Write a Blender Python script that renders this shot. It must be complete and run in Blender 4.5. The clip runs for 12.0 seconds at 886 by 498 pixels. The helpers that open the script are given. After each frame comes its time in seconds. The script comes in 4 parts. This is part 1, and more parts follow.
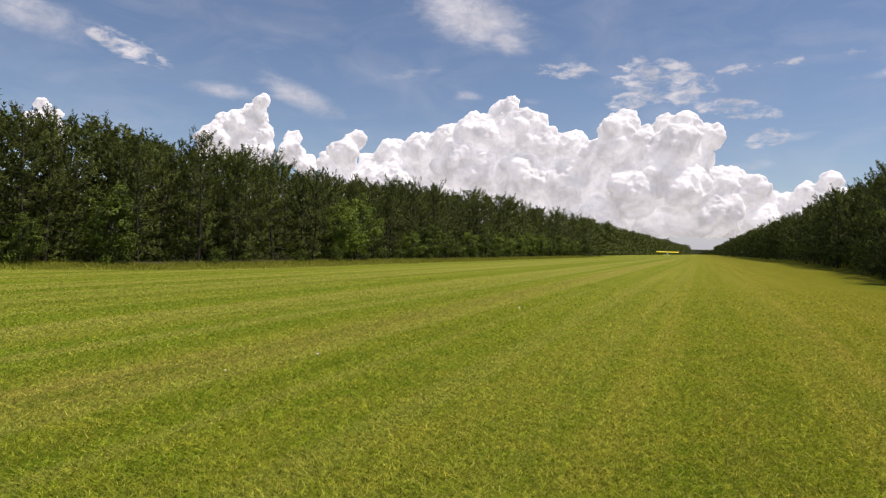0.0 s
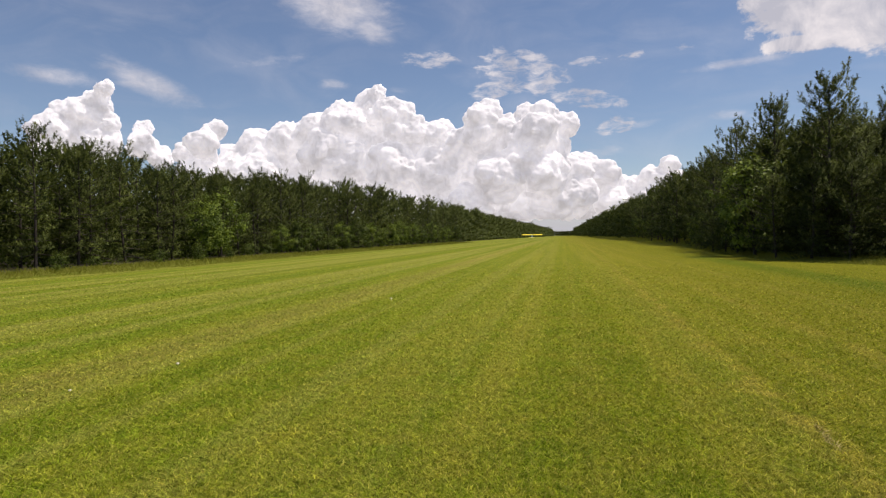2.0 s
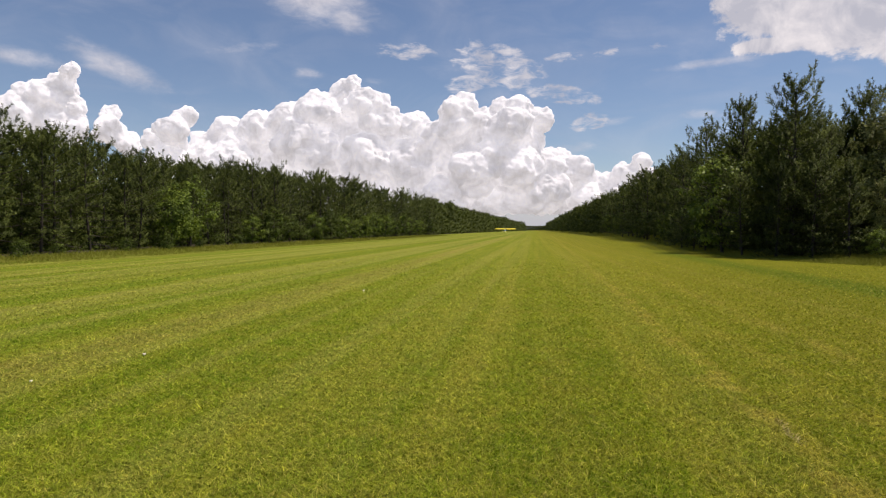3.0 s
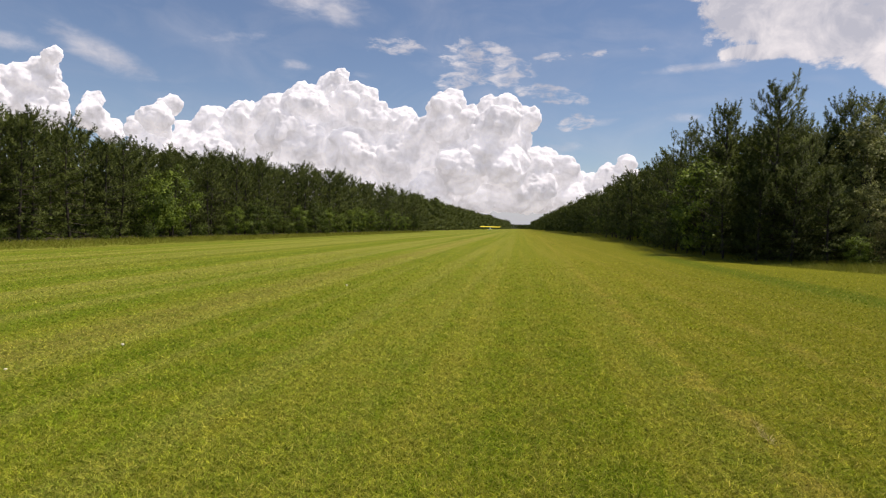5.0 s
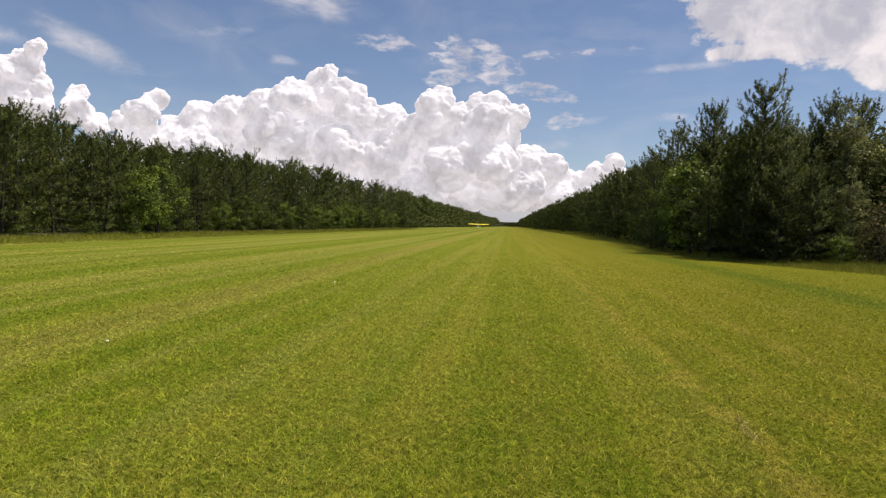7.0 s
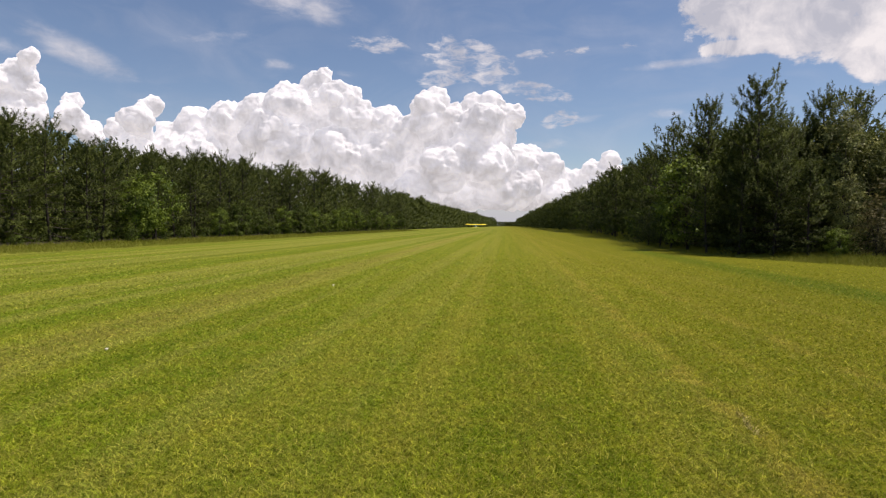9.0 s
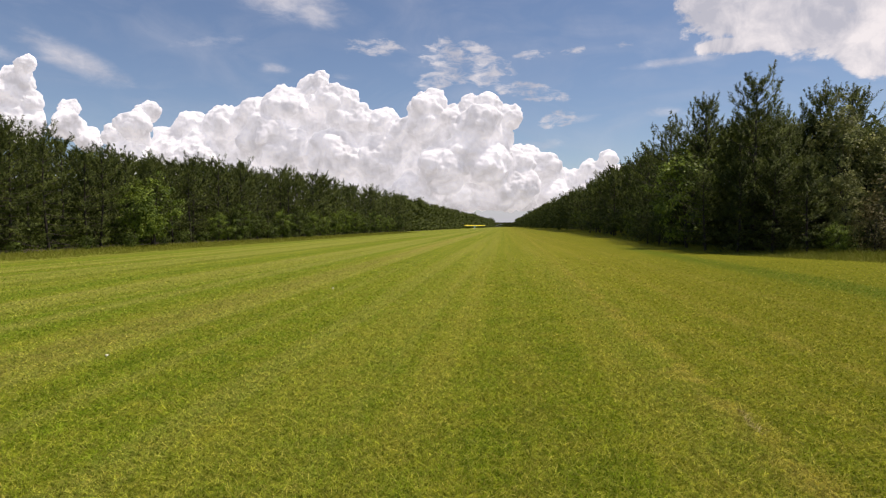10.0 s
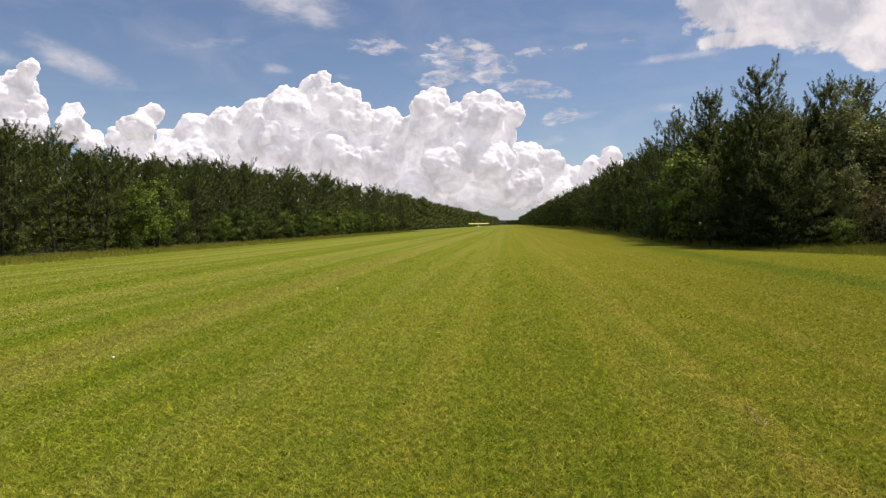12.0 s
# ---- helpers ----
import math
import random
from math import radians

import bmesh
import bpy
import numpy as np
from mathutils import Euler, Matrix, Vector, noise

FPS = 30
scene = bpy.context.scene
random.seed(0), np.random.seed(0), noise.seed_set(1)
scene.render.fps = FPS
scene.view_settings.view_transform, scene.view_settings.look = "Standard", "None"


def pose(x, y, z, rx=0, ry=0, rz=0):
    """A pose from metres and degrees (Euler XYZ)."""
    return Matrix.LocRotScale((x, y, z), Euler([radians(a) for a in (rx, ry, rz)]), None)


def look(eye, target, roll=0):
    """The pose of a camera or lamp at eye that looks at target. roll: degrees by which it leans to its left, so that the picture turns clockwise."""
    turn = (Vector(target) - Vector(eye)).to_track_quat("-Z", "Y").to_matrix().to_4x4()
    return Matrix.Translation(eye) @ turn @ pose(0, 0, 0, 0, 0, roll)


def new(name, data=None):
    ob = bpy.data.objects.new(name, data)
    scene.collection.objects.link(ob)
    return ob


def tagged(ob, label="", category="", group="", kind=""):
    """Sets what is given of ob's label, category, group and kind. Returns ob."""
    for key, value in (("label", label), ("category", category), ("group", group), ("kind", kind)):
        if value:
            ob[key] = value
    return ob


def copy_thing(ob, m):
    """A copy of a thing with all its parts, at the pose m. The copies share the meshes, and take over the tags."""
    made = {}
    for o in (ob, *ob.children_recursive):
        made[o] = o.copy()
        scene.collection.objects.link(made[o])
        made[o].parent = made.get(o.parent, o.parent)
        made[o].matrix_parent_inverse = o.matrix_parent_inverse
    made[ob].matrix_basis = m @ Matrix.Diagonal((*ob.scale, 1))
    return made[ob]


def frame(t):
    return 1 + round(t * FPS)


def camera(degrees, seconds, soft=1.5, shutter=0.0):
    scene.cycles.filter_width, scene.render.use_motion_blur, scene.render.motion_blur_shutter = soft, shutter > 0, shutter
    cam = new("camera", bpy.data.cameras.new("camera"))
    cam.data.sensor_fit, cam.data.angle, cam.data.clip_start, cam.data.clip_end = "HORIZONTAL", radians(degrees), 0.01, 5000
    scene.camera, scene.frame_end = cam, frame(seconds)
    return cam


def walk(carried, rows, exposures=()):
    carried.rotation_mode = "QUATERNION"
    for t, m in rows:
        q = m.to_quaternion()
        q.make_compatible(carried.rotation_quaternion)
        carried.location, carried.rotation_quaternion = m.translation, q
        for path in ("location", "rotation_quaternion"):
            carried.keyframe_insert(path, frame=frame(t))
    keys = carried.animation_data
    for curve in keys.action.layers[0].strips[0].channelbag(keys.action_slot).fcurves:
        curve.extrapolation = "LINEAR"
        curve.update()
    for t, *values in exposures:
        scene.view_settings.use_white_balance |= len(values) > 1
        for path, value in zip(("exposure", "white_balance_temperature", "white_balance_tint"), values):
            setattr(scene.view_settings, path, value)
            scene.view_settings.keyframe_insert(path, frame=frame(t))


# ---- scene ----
cam = camera(72, 12.0, soft=1.2)

# ---- the walk: one person standing on the strip, turning to the right ----
EYE = 1.8
TURNS = [(0, 22.90, -0.34, 1.85), (0.5, 18.45, -0.87, 0.15), (1, 15.72, -1.03, -0.25), (1.5, 13.02, -1.06, -0.22),
         (2, 11.04, -1.21, -0.60), (2.5, 9.27, -1.50, -0.18), (3, 8.53, -1.88, 0.34), (5, 7.07, -2.18, 1.78),
         (5.5, 6.65, -2.24, 1.60), (6, 6.26, -2.18, 1.65), (6.5, 6.11, -2.27, 1.75), (7, 5.96, -2.40, 2.11),
         (9, 5.77, -2.31, 0.93), (9.5, 5.63, -2.17, 0.54), (10, 5.69, -2.17, 0.14), (10.5, 5.77, -2.22, 0.0),
         (11, 5.98, -2.19, -0.06), (11.5, 5.94, -2.26, -0.35), (12, 6.06, -2.30, -0.55)]
SWAY = {0: (-0.12, 0.03, -0.08), 0.5: (-0.07, 0.03, -0.06), 1: (-0.02, 0.0, -0.02)}


def aim(t, yaw, pitch, roll):
    dx, dy, dz = SWAY.get(t, (0, 0, 0))
    return pose(dx, dy, EYE + dz, 90 + pitch, 0, yaw) @ pose(0, 0, 0, 0, 0, roll)


walk(cam, [(t, aim(t, yaw, pitch, roll)) for t, yaw, pitch, roll in TURNS], [(0, 0.0, 6980, 19), (12, 0.0, 6980, 19)])

# ---- world: blue summer sky with thin broken cloud, and the sun ----
SUN_EL, SUN_AZ = radians(67), radians(74)   # azimuth clockwise from +y
world = bpy.data.worlds.new("world")
scene.world = world
world.use_nodes = True
wn, wl = world.node_tree.nodes, world.node_tree.links
wn.clear()


def wnode(kind, **inputs):
    n = wn.new(kind)
    for k, v in inputs.items():
        n.inputs[k].default_value = v
    return n


def wmath(op, a, b=None, clamp=False):
    n = wn.new("ShaderNodeMath")
    n.operation, n.use_clamp = op, clamp
    for i, v in enumerate((a, b)):
        if v is None:
            continue
        if hasattr(v, "links"):
            wl.new(v, n.inputs[i])
        else:
            n.inputs[i].default_value = v
    return n.outputs[0]


sky = wn.new("ShaderNodeTexSky")
sky.sky_type, sky.sun_disc = "NISHITA", False
sky.sun_elevation, sky.sun_rotation = SUN_EL, SUN_AZ
sky.air_density, sky.dust_density, sky.ozone_density = 1.0, 0.15, 4.2
coord = wn.new("ShaderNodeTexCoord")
# thin clouds: azimuth to the left, elevation, half width, half height, tilt (degrees), density
SOFT = [(20.8, 20.8, 6.4, 2.9, 14, 1.0), (17.6, 18.6, 2.8, 1.5, 25, 0.8), (36.4, 12.9, 4.7, 1.35, 20, 0.85), (57.1, 16.6, 5.5, 2.0, 10, 0.7)]
SOFT += [(43.3, 12.8, 3.8, 0.9, 3, 0.7), (-14.6, 14.0, 4.9, 0.5, -2, 0.7), (-14.4, 9.9, 2.6, 0.6, 3, 0.55), (-2.7, 7.4, 4.0, 0.9, -5, 0.5)]
SOFT += [(21.0, 13.8, 2.0, 0.6, 0, 0.6), (15.0, 13.4, 1.5, 0.5, 5, 0.5), (-7.2, 9.7, 2.2, 0.5, -8, 0.55), (26.0, 15.6, 7.0, 0.9, -10, 0.32)]
BROKEN = [(50.6, 15.2, 3.4, 0.95, 18, 1.25), (11.9, 16.0, 3.1, 0.85, 0, 0.8), (3.6, 14.8, 4.1, 2.0, 14, 1.3), (6.3, 13.3, 2.0, 0.9, -12, 1.2), (-2.4, 12.2, 3.6, 0.85, 8, 1.2)]
BROKEN += [(-2.6, 15.3, 2.6, 0.65, -3, 0.62), (-6.2, 15.6, 1.7, 0.45, -5, 0.52), (-10.6, 15.9, 1.0, 0.5, 0, 0.5), (-4.9, 9.7, 1.9, 0.8, -12, 1.15), (7.2, 16.2, 0.8, 0.4, 0, 0.55)]
# one broad, brighter bank of broken cloud, sharper at its edge
BANKS = [(-19.0, 18.2, 5.0, 3.4, 14, 1.3), (-15.0, 20.4, 3.2, 1.7, 0, 1.1), (-19.4, 14.9, 3.4, 1.0, 4, 1.0), (-25.0, 16.6, 6.0, 3.3, 8, 1.5), (-31.0, 15.2, 6.0, 3.5, 12, 1.5)]
BANKS += [(-28.6, 12.8, 3.2, 1.4, 28, 1.1), (-38.0, 16.0, 7.0, 4.0, 0, 1.3)]
masks = {}
for layer, az, el, ra, rb, tilt, dens in [("soft", *w) for w in SOFT] + [("broken", *w) for w in BROKEN] + [("bank", *w) for w in BANKS]:
    a, e = radians(az), radians(el)
    c = Vector((-math.sin(a) * math.cos(e), math.cos(a) * math.cos(e), math.sin(e)))
    right = Vector((math.cos(a), math.sin(a), 0))
    up = right.cross(c)
    ct, st = math.cos(radians(tilt)), math.sin(radians(tilt))
    ax, ay = right * ct - up * st, up * ct + right * st
    m = wn.new("ShaderNodeMapping")
    m.vector_type = "TEXTURE"
    m.inputs["Location"].default_value = c
    m.inputs["Rotation"].default_value = Matrix((ax, ay, ax.cross(ay))).transposed().to_euler()
    m.inputs["Scale"].default_value = (radians(ra), radians(rb), 0.5)
    wl.new(coord.outputs["Generated"], m.inputs["Vector"])
    ln = wn.new("ShaderNodeVectorMath")
    ln.operation = "LENGTH"
    wl.new(m.outputs[0], ln.inputs[0])
    fall = wmath("SUBTRACT", 1.25, ln.outputs["Value"], True)
    part_mask = wmath("MULTIPLY", fall, dens)
    masks[layer] = wmath("MAXIMUM", masks[layer], part_mask) if layer in masks else part_mask
bank = masks["bank"]
stretch = wn.new("ShaderNodeMapping")
stretch.inputs["Scale"].default_value = (9, 9, 23)
wl.new(coord.outputs["Generated"], stretch.inputs["Vector"])
tex = wnode("ShaderNodeTexNoise", Scale=3.6, Detail=9.0, Roughness=0.66, Distortion=0.5)
wl.new(stretch.outputs[0], tex.inputs["Vector"])
fine = wnode("ShaderNodeTexNoise", Scale=0.7, Detail=6.0, Roughness=0.55, Distortion=1.2)
wl.new(stretch.outputs[0], fine.inputs["Vector"])
lumps = wmath("MULTIPLY", wmath("SUBTRACT", tex.outputs["Fac"], 0.5), 2.4)


def layer_of(mask, rise, noise, lo, hi):
    """Cloud cover of one layer: its mask broken up by noise."""
    e = wnode("ShaderNodeMapRange", **{"From Min": lo, "From Max": hi})
    e.interpolation_type = "SMOOTHSTEP"
    wl.new(wmath("ADD", wmath("MULTIPLY", mask, rise), noise), e.inputs["Value"])
    g = wnode("ShaderNodeMapRange", **{"From Min": 0.0, "From Max": 0.3})
    wl.new(mask, g.inputs["Value"])
    return wmath("MULTIPLY", e.outputs[0], g.outputs[0], True)


gentle = wmath("ADD", wmath("MULTIPLY", wmath("SUBTRACT", fine.outputs["Fac"], 0.5), 0.9), wmath("MULTIPLY", lumps, 0.38))
soft_cover = wmath("MULTIPLY", layer_of(masks["soft"], 1.15, gentle, 0.1, 1.6), 0.95)
broken_cover = wmath("MULTIPLY", layer_of(wmath("MINIMUM", masks["broken"], 0.55), 1.40, wmath("MULTIPLY", lumps, 1.15), 0.32, 1.25), 0.9)
thick = wmath("MAXIMUM", soft_cover, broken_cover)
veil = wnode("ShaderNodeMapRange", **{"From Min": 0.42, "From Max": 0.85, "To Max": 0.17})
wl.new(fine.outputs["Fac"], veil.inputs["Value"])
heap = wnode("ShaderNodeTexNoise", Scale=17.0, Detail=8.0, Roughness=0.6, Distortion=0.35)
wl.new(coord.outputs["Generated"], heap.inputs["Vector"])
heap_body = wmath("ADD", wmath("MULTIPLY", wmath("MINIMUM", bank, 0.95), 1.3), wmath("MULTIPLY", wmath("SUBTRACT", heap.outputs["Fac"], 0.5), 2.2))
heap_body = wmath("ADD", heap_body, wmath("MULTIPLY", lumps, 0.42))
heap_edge = wnode("ShaderNodeMapRange", **{"From Min": 0.42, "From Max": 0.86})
heap_edge.interpolation_type = "SMOOTHSTEP"
wl.new(heap_body, heap_edge.inputs["Value"])
heap_gate = wnode("ShaderNodeMapRange", **{"From Min": 0.0, "From Max": 0.2})
wl.new(bank, heap_gate.inputs["Value"])
heap_mask = wmath("MULTIPLY", heap_edge.outputs[0], heap_gate.outputs[0], True)
thick = wmath("MAXIMUM", thick, heap_mask)
alpha = wmath("MAXIMUM", wmath("MULTIPLY", thick, 0.95), veil.outputs[0], True)
mix = wn.new("ShaderNodeMix")
mix.data_type = "RGBA"
wl.new(alpha, mix.inputs[0])
wl.new(sky.outputs[0], mix.inputs[6])
depth_ramp = wnode("ShaderNodeMapRange", **{"From Min": 0.38, "From Max": 0.66})
wl.new(heap.outputs["Fac"], depth_ramp.inputs["Value"])
tone = wn.new("ShaderNodeMix")
tone.data_type = "RGBA"
tone.inputs[6].default_value, tone.inputs[7].default_value = (5.0, 5.4, 6.2, 1), (8.9, 9.0, 9.2, 1)
wl.new(depth_ramp.outputs[0], tone.inputs[0])
wl.new(tone.outputs[2], mix.inputs[7])
height = wn.new("ShaderNodeSeparateXYZ")
wl.new(coord.outputs["Generated"], height.inputs[0])
low = wnode("ShaderNodeMapRange", **{"From Min": 0.0, "From Max": 0.09, "To Min": 0.92, "To Max": 0.0})
wl.new(height.outputs["Z"], low.inputs["Value"])
haze = wn.new("ShaderNodeMix")
haze.data_type = "RGBA"
wl.new(low.outputs[0], haze.inputs[0])
wl.new(mix.outputs[2], haze.inputs[6])
haze.inputs[7].default_value = (4.8, 5.3, 6.2, 1)
bg = wn.new("ShaderNodeBackground")
bg.inputs["Strength"].default_value = 0.098
wl.new(haze.outputs[2], bg.inputs["Color"])
wo = wn.new("ShaderNodeOutputWorld")
wl.new(bg.outputs[0], wo.inputs[0])

sun_data = bpy.data.lights.new("sun", "SUN")
sun_data.energy, sun_data.angle, sun_data.color = 4.65, radians(0.53), (1.0, 0.955, 0.88)
sun = new("sun", sun_data)
sun_way = Vector((math.sin(SUN_AZ) * math.cos(SUN_EL), math.cos(SUN_AZ) * math.cos(SUN_EL), math.sin(SUN_EL)))
sun.matrix_world = look(sun_way * 100, (0, 0, 0))


# ---- materials ----
class Mat:
    """A node material with a Principled shader, and short calls to add nodes to it."""

    def __init__(self, name, rough=0.7, metal=0.0, color=(0.5, 0.5, 0.5)):
        self.m = bpy.data.materials.new(name)
        self.m.use_nodes = True
        self.n, self.l = self.m.node_tree.nodes, self.m.node_tree.links
        self.b = self.n["Principled BSDF"]
        self.b.inputs["Roughness"].default_value = rough
        self.b.inputs["Metallic"].default_value = metal
        self.b.inputs["Base Color"].default_value = (*color, 1)

    def put(self, value, socket):
        if hasattr(value, "links"):
            self.l.new(value, socket)
        elif isinstance(value, tuple) and len(value) == 3 and socket.type == "RGBA":
            socket.default_value = (*value, 1)
        else:
            socket.default_value = value

    def add(self, kind, **inputs):
        n = self.n.new(kind)
        for k, v in inputs.items():
            self.put(v, n.inputs[k.replace("_", " ")])
        return n

    def place(self, scale=(1, 1, 1), kind="Object"):
        mp = self.add("ShaderNodeMapping", Scale=scale)
        self.l.new(self.add("ShaderNodeTexCoord").outputs[kind], mp.inputs["Vector"])
        return mp.outputs[0]

    def noise(self, scale, detail=4.0, rough=0.55, at=None, distortion=0.0):
        n = self.add("ShaderNodeTexNoise", Scale=scale, Detail=detail, Roughness=rough, Distortion=distortion)
        self.l.new(at or self.place(), n.inputs["Vector"])
        return n.outputs["Fac"]

    def ramp(self, value, lo, hi, a=0.0, b=1.0):
        n = self.add("ShaderNodeMapRange", **{"Value": value, "From_Min": lo, "From_Max": hi, "To_Min": a, "To_Max": b})
        return n.outputs[0]

    def math(self, op, a, b):
        n = self.n.new("ShaderNodeMath")
        n.operation = op
        self.put(a, n.inputs[0]), self.put(b, n.inputs[1])
        return n.outputs[0]

    def mix(self, fac, a, b, blend="MIX"):
        n = self.n.new("ShaderNodeMix")
        n.data_type, n.blend_type = "RGBA", blend
        self.put(fac, n.inputs[0]), self.put(a, n.inputs[6]), self.put(b, n.inputs[7])
        return n.outputs[2]

    def base(self, value):
        self.put(value, self.b.inputs["Base Color"])

    def bump(self, value, strength=0.3, distance=0.02):
        n = self.add("ShaderNodeBump", Strength=strength, Distance=distance, Height=value)
        self.l.new(n.outputs[0], self.b.inputs["Normal"])

    def translucent(self, color, fac):
        t = self.add("ShaderNodeBsdfTranslucent", Color=color)
        s = self.add("ShaderNodeMixShader", Fac=fac)
        self.l.new(self.b.outputs[0], s.inputs[1])
        self.l.new(t.outputs[0], s.inputs[2])
        self.l.new(s.outputs[0], self.n["Material Output"].inputs["Surface"])


def turf_tint(m, at, clumped=1.0):
    """Mown turf colour over the ground plan: mowing bands along the strip, patches, dry streaks, a lusher wet strip."""
    clump = m.noise(13.0, 2.0, 0.6, at)
    long_at = m.add("ShaderNodeMapping", Scale=(1.0, 0.03, 1.0), Vector=at).outputs[0]
    bands = m.noise(1.1, 3.0, 0.6, long_at)
    swath = m.noise(0.26, 2.0, 0.5, m.add("ShaderNodeMapping", Scale=(1.0, 0.01, 1.0), Vector=at).outputs[0])
    patch = m.noise(0.33, 5.0, 0.62, at)
    blot = m.noise(1.7, 4.0, 0.6, at)
    green, straw, deep = (0.198, 0.264, 0.011), (0.340, 0.312, 0.034), (0.128, 0.205, 0.009)
    col = m.mix(m.ramp(patch, 0.40, 0.66), green, deep)
    col = m.mix(m.ramp(blot, 0.44, 0.70, 0.0, 0.68), col, straw)
    col = m.mix(m.ramp(bands, 0.50, 0.62, 0.0, 0.55), col, (0.335, 0.328, 0.042))
    col = m.mix(m.ramp(bands, 0.46, 0.36, 0.0, 0.45), col, (0.140, 0.190, 0.008))
    xyz = m.add("ShaderNodeSeparateXYZ", Vector=at)
    wander = m.math("ADD", xyz.outputs["X"], m.math("MULTIPLY", m.math("ADD", m.math("ADD", patch, swath), -1.0), 1.2))
    mown = m.math("SINE", m.math("ADD", m.math("MULTIPLY", wander, 1.46), 10.62), 0.0)
    col = m.mix(m.math("MULTIPLY", m.ramp(mown, 0.05, 0.75, 0.0, 0.80), m.ramp(xyz.outputs["X"], -10.0, -3.0, 1.0, 0.12)), col, (0.350, 0.345, 0.070))
    col = m.mix(m.math("MULTIPLY", m.ramp(mown, -0.05, -0.75, 0.0, 0.72), m.ramp(xyz.outputs["X"], -10.0, -3.0, 1.0, 0.12)), col, (0.130, 0.225, 0.010))
    comb = m.math("SINE", m.math("MULTIPLY", m.math("ADD", xyz.outputs["X"], m.math("MULTIPLY", m.math("ADD", swath, -0.5), 1.6)), 6.5), 0.0)
    comb_at = m.math("MULTIPLY", m.ramp(xyz.outputs["X"], -5.0, -1.0), m.ramp(blot, 0.30, 0.62, 0.25, 1.0))
    col = m.mix(m.math("MULTIPLY", m.ramp(comb, 0.25, 0.95, 0.0, 0.30), comb_at), col, (0.330, 0.315, 0.050))
    col = m.mix(m.math("MULTIPLY", m.ramp(comb, -0.25, -0.95, 0.0, 0.20), comb_at), col, (0.120, 0.175, 0.008))
    lines = m.noise(2.6, 1.0, 0.5, m.add("ShaderNodeMapping", Scale=(1.0, 0.012, 1.0), Vector=at).outputs[0])
    col = m.mix(m.ramp(lines, 0.60, 0.70, 0.0, 0.22), col, (0.36, 0.34, 0.050))
    col = m.mix(m.ramp(lines, 0.38, 0.32, 0.0, 0.45), col, (0.10, 0.15, 0.006))
    leftward = m.ramp(m.math("ADD", xyz.outputs["X"], m.math("MULTIPLY", patch, 8.0)), -16.0, 8.0, 0.48, 0.0)
    col = m.mix(leftward, col, (0.166, 0.268, 0.024))
    col = m.mix(m.ramp(xyz.outputs["X"], -1.5, 6.0, 0.0, 0.70), col, (0.205, 0.196, 0.010))
    for track, slope in ((2.02, 0.017), (4.45, 0.0), (6.9, 0.0)):
        line = m.math("ADD", m.math("MULTIPLY", xyz.outputs["Y"], slope), track)
        away = m.math("ABSOLUTE", m.math("ADD", m.math("SUBTRACT", xyz.outputs["X"], line), m.math("MULTIPLY", m.math("ADD", swath, -0.5), 0.9)), 0.0)
        worn = m.math("MULTIPLY", m.ramp(away, 0.05, 0.30, 0.62, 0.0), m.ramp(blot, 0.40, 0.58))
        col = m.mix(worn, col, (0.40, 0.32, 0.06))
    away = m.math("ABSOLUTE", m.math("ADD", xyz.outputs["X"], m.math("ADD", m.math("MULTIPLY", m.math("ADD", blot, -0.5), 0.9), 6.35)), 0.0)
    col = m.mix(m.math("MULTIPLY", m.ramp(away, 0.12, 0.65, 0.95, 0.0), m.ramp(blot, 0.30, 0.54)), col, (0.36, 0.31, 0.075))
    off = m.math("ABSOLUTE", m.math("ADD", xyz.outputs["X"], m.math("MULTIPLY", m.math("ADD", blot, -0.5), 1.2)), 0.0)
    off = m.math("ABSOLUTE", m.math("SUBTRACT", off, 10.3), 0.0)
    thin = m.noise(0.85, 2.0, 0.5, m.add("ShaderNodeMapping", Scale=(1.0, 0.006, 1.0), Vector=at).outputs[0])
    side = m.ramp(xyz.outputs["X"], -12.0, 2.0, 1.0, 0.15)
    col = m.mix(m.math("MULTIPLY", m.ramp(thin, 0.53, 0.60, 0.0, 0.75), side), col, (0.340, 0.345, 0.075))
    col = m.mix(m.math("MULTIPLY", m.ramp(thin, 0.45, 0.39, 0.0, 0.65), side), col, (0.120, 0.185, 0.010))
    bare = m.noise(1.15, 5.0, 0.68, at, 0.6)
    col = m.mix(m.math("MULTIPLY", m.ramp(bare, 0.50, 0.66, 0.0, 0.62), m.ramp(xyz.outputs["X"], -4.0, 2.0, 0.25, 0.8)), col, (0.280, 0.245, 0.030))
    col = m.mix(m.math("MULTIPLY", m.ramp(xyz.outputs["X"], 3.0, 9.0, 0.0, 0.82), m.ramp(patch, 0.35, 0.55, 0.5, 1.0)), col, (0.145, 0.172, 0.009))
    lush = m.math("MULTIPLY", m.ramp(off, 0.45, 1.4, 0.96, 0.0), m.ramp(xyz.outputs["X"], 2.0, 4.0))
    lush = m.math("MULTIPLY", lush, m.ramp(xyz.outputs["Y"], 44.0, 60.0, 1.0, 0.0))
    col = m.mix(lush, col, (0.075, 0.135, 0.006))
    col = m.mix(m.ramp(clump, 0.52, 0.66, 0.0, 0.30 * clumped), col, (0.40, 0.37, 0.035))
    sprig = m.noise(27.0, 2.0, 0.6, at)
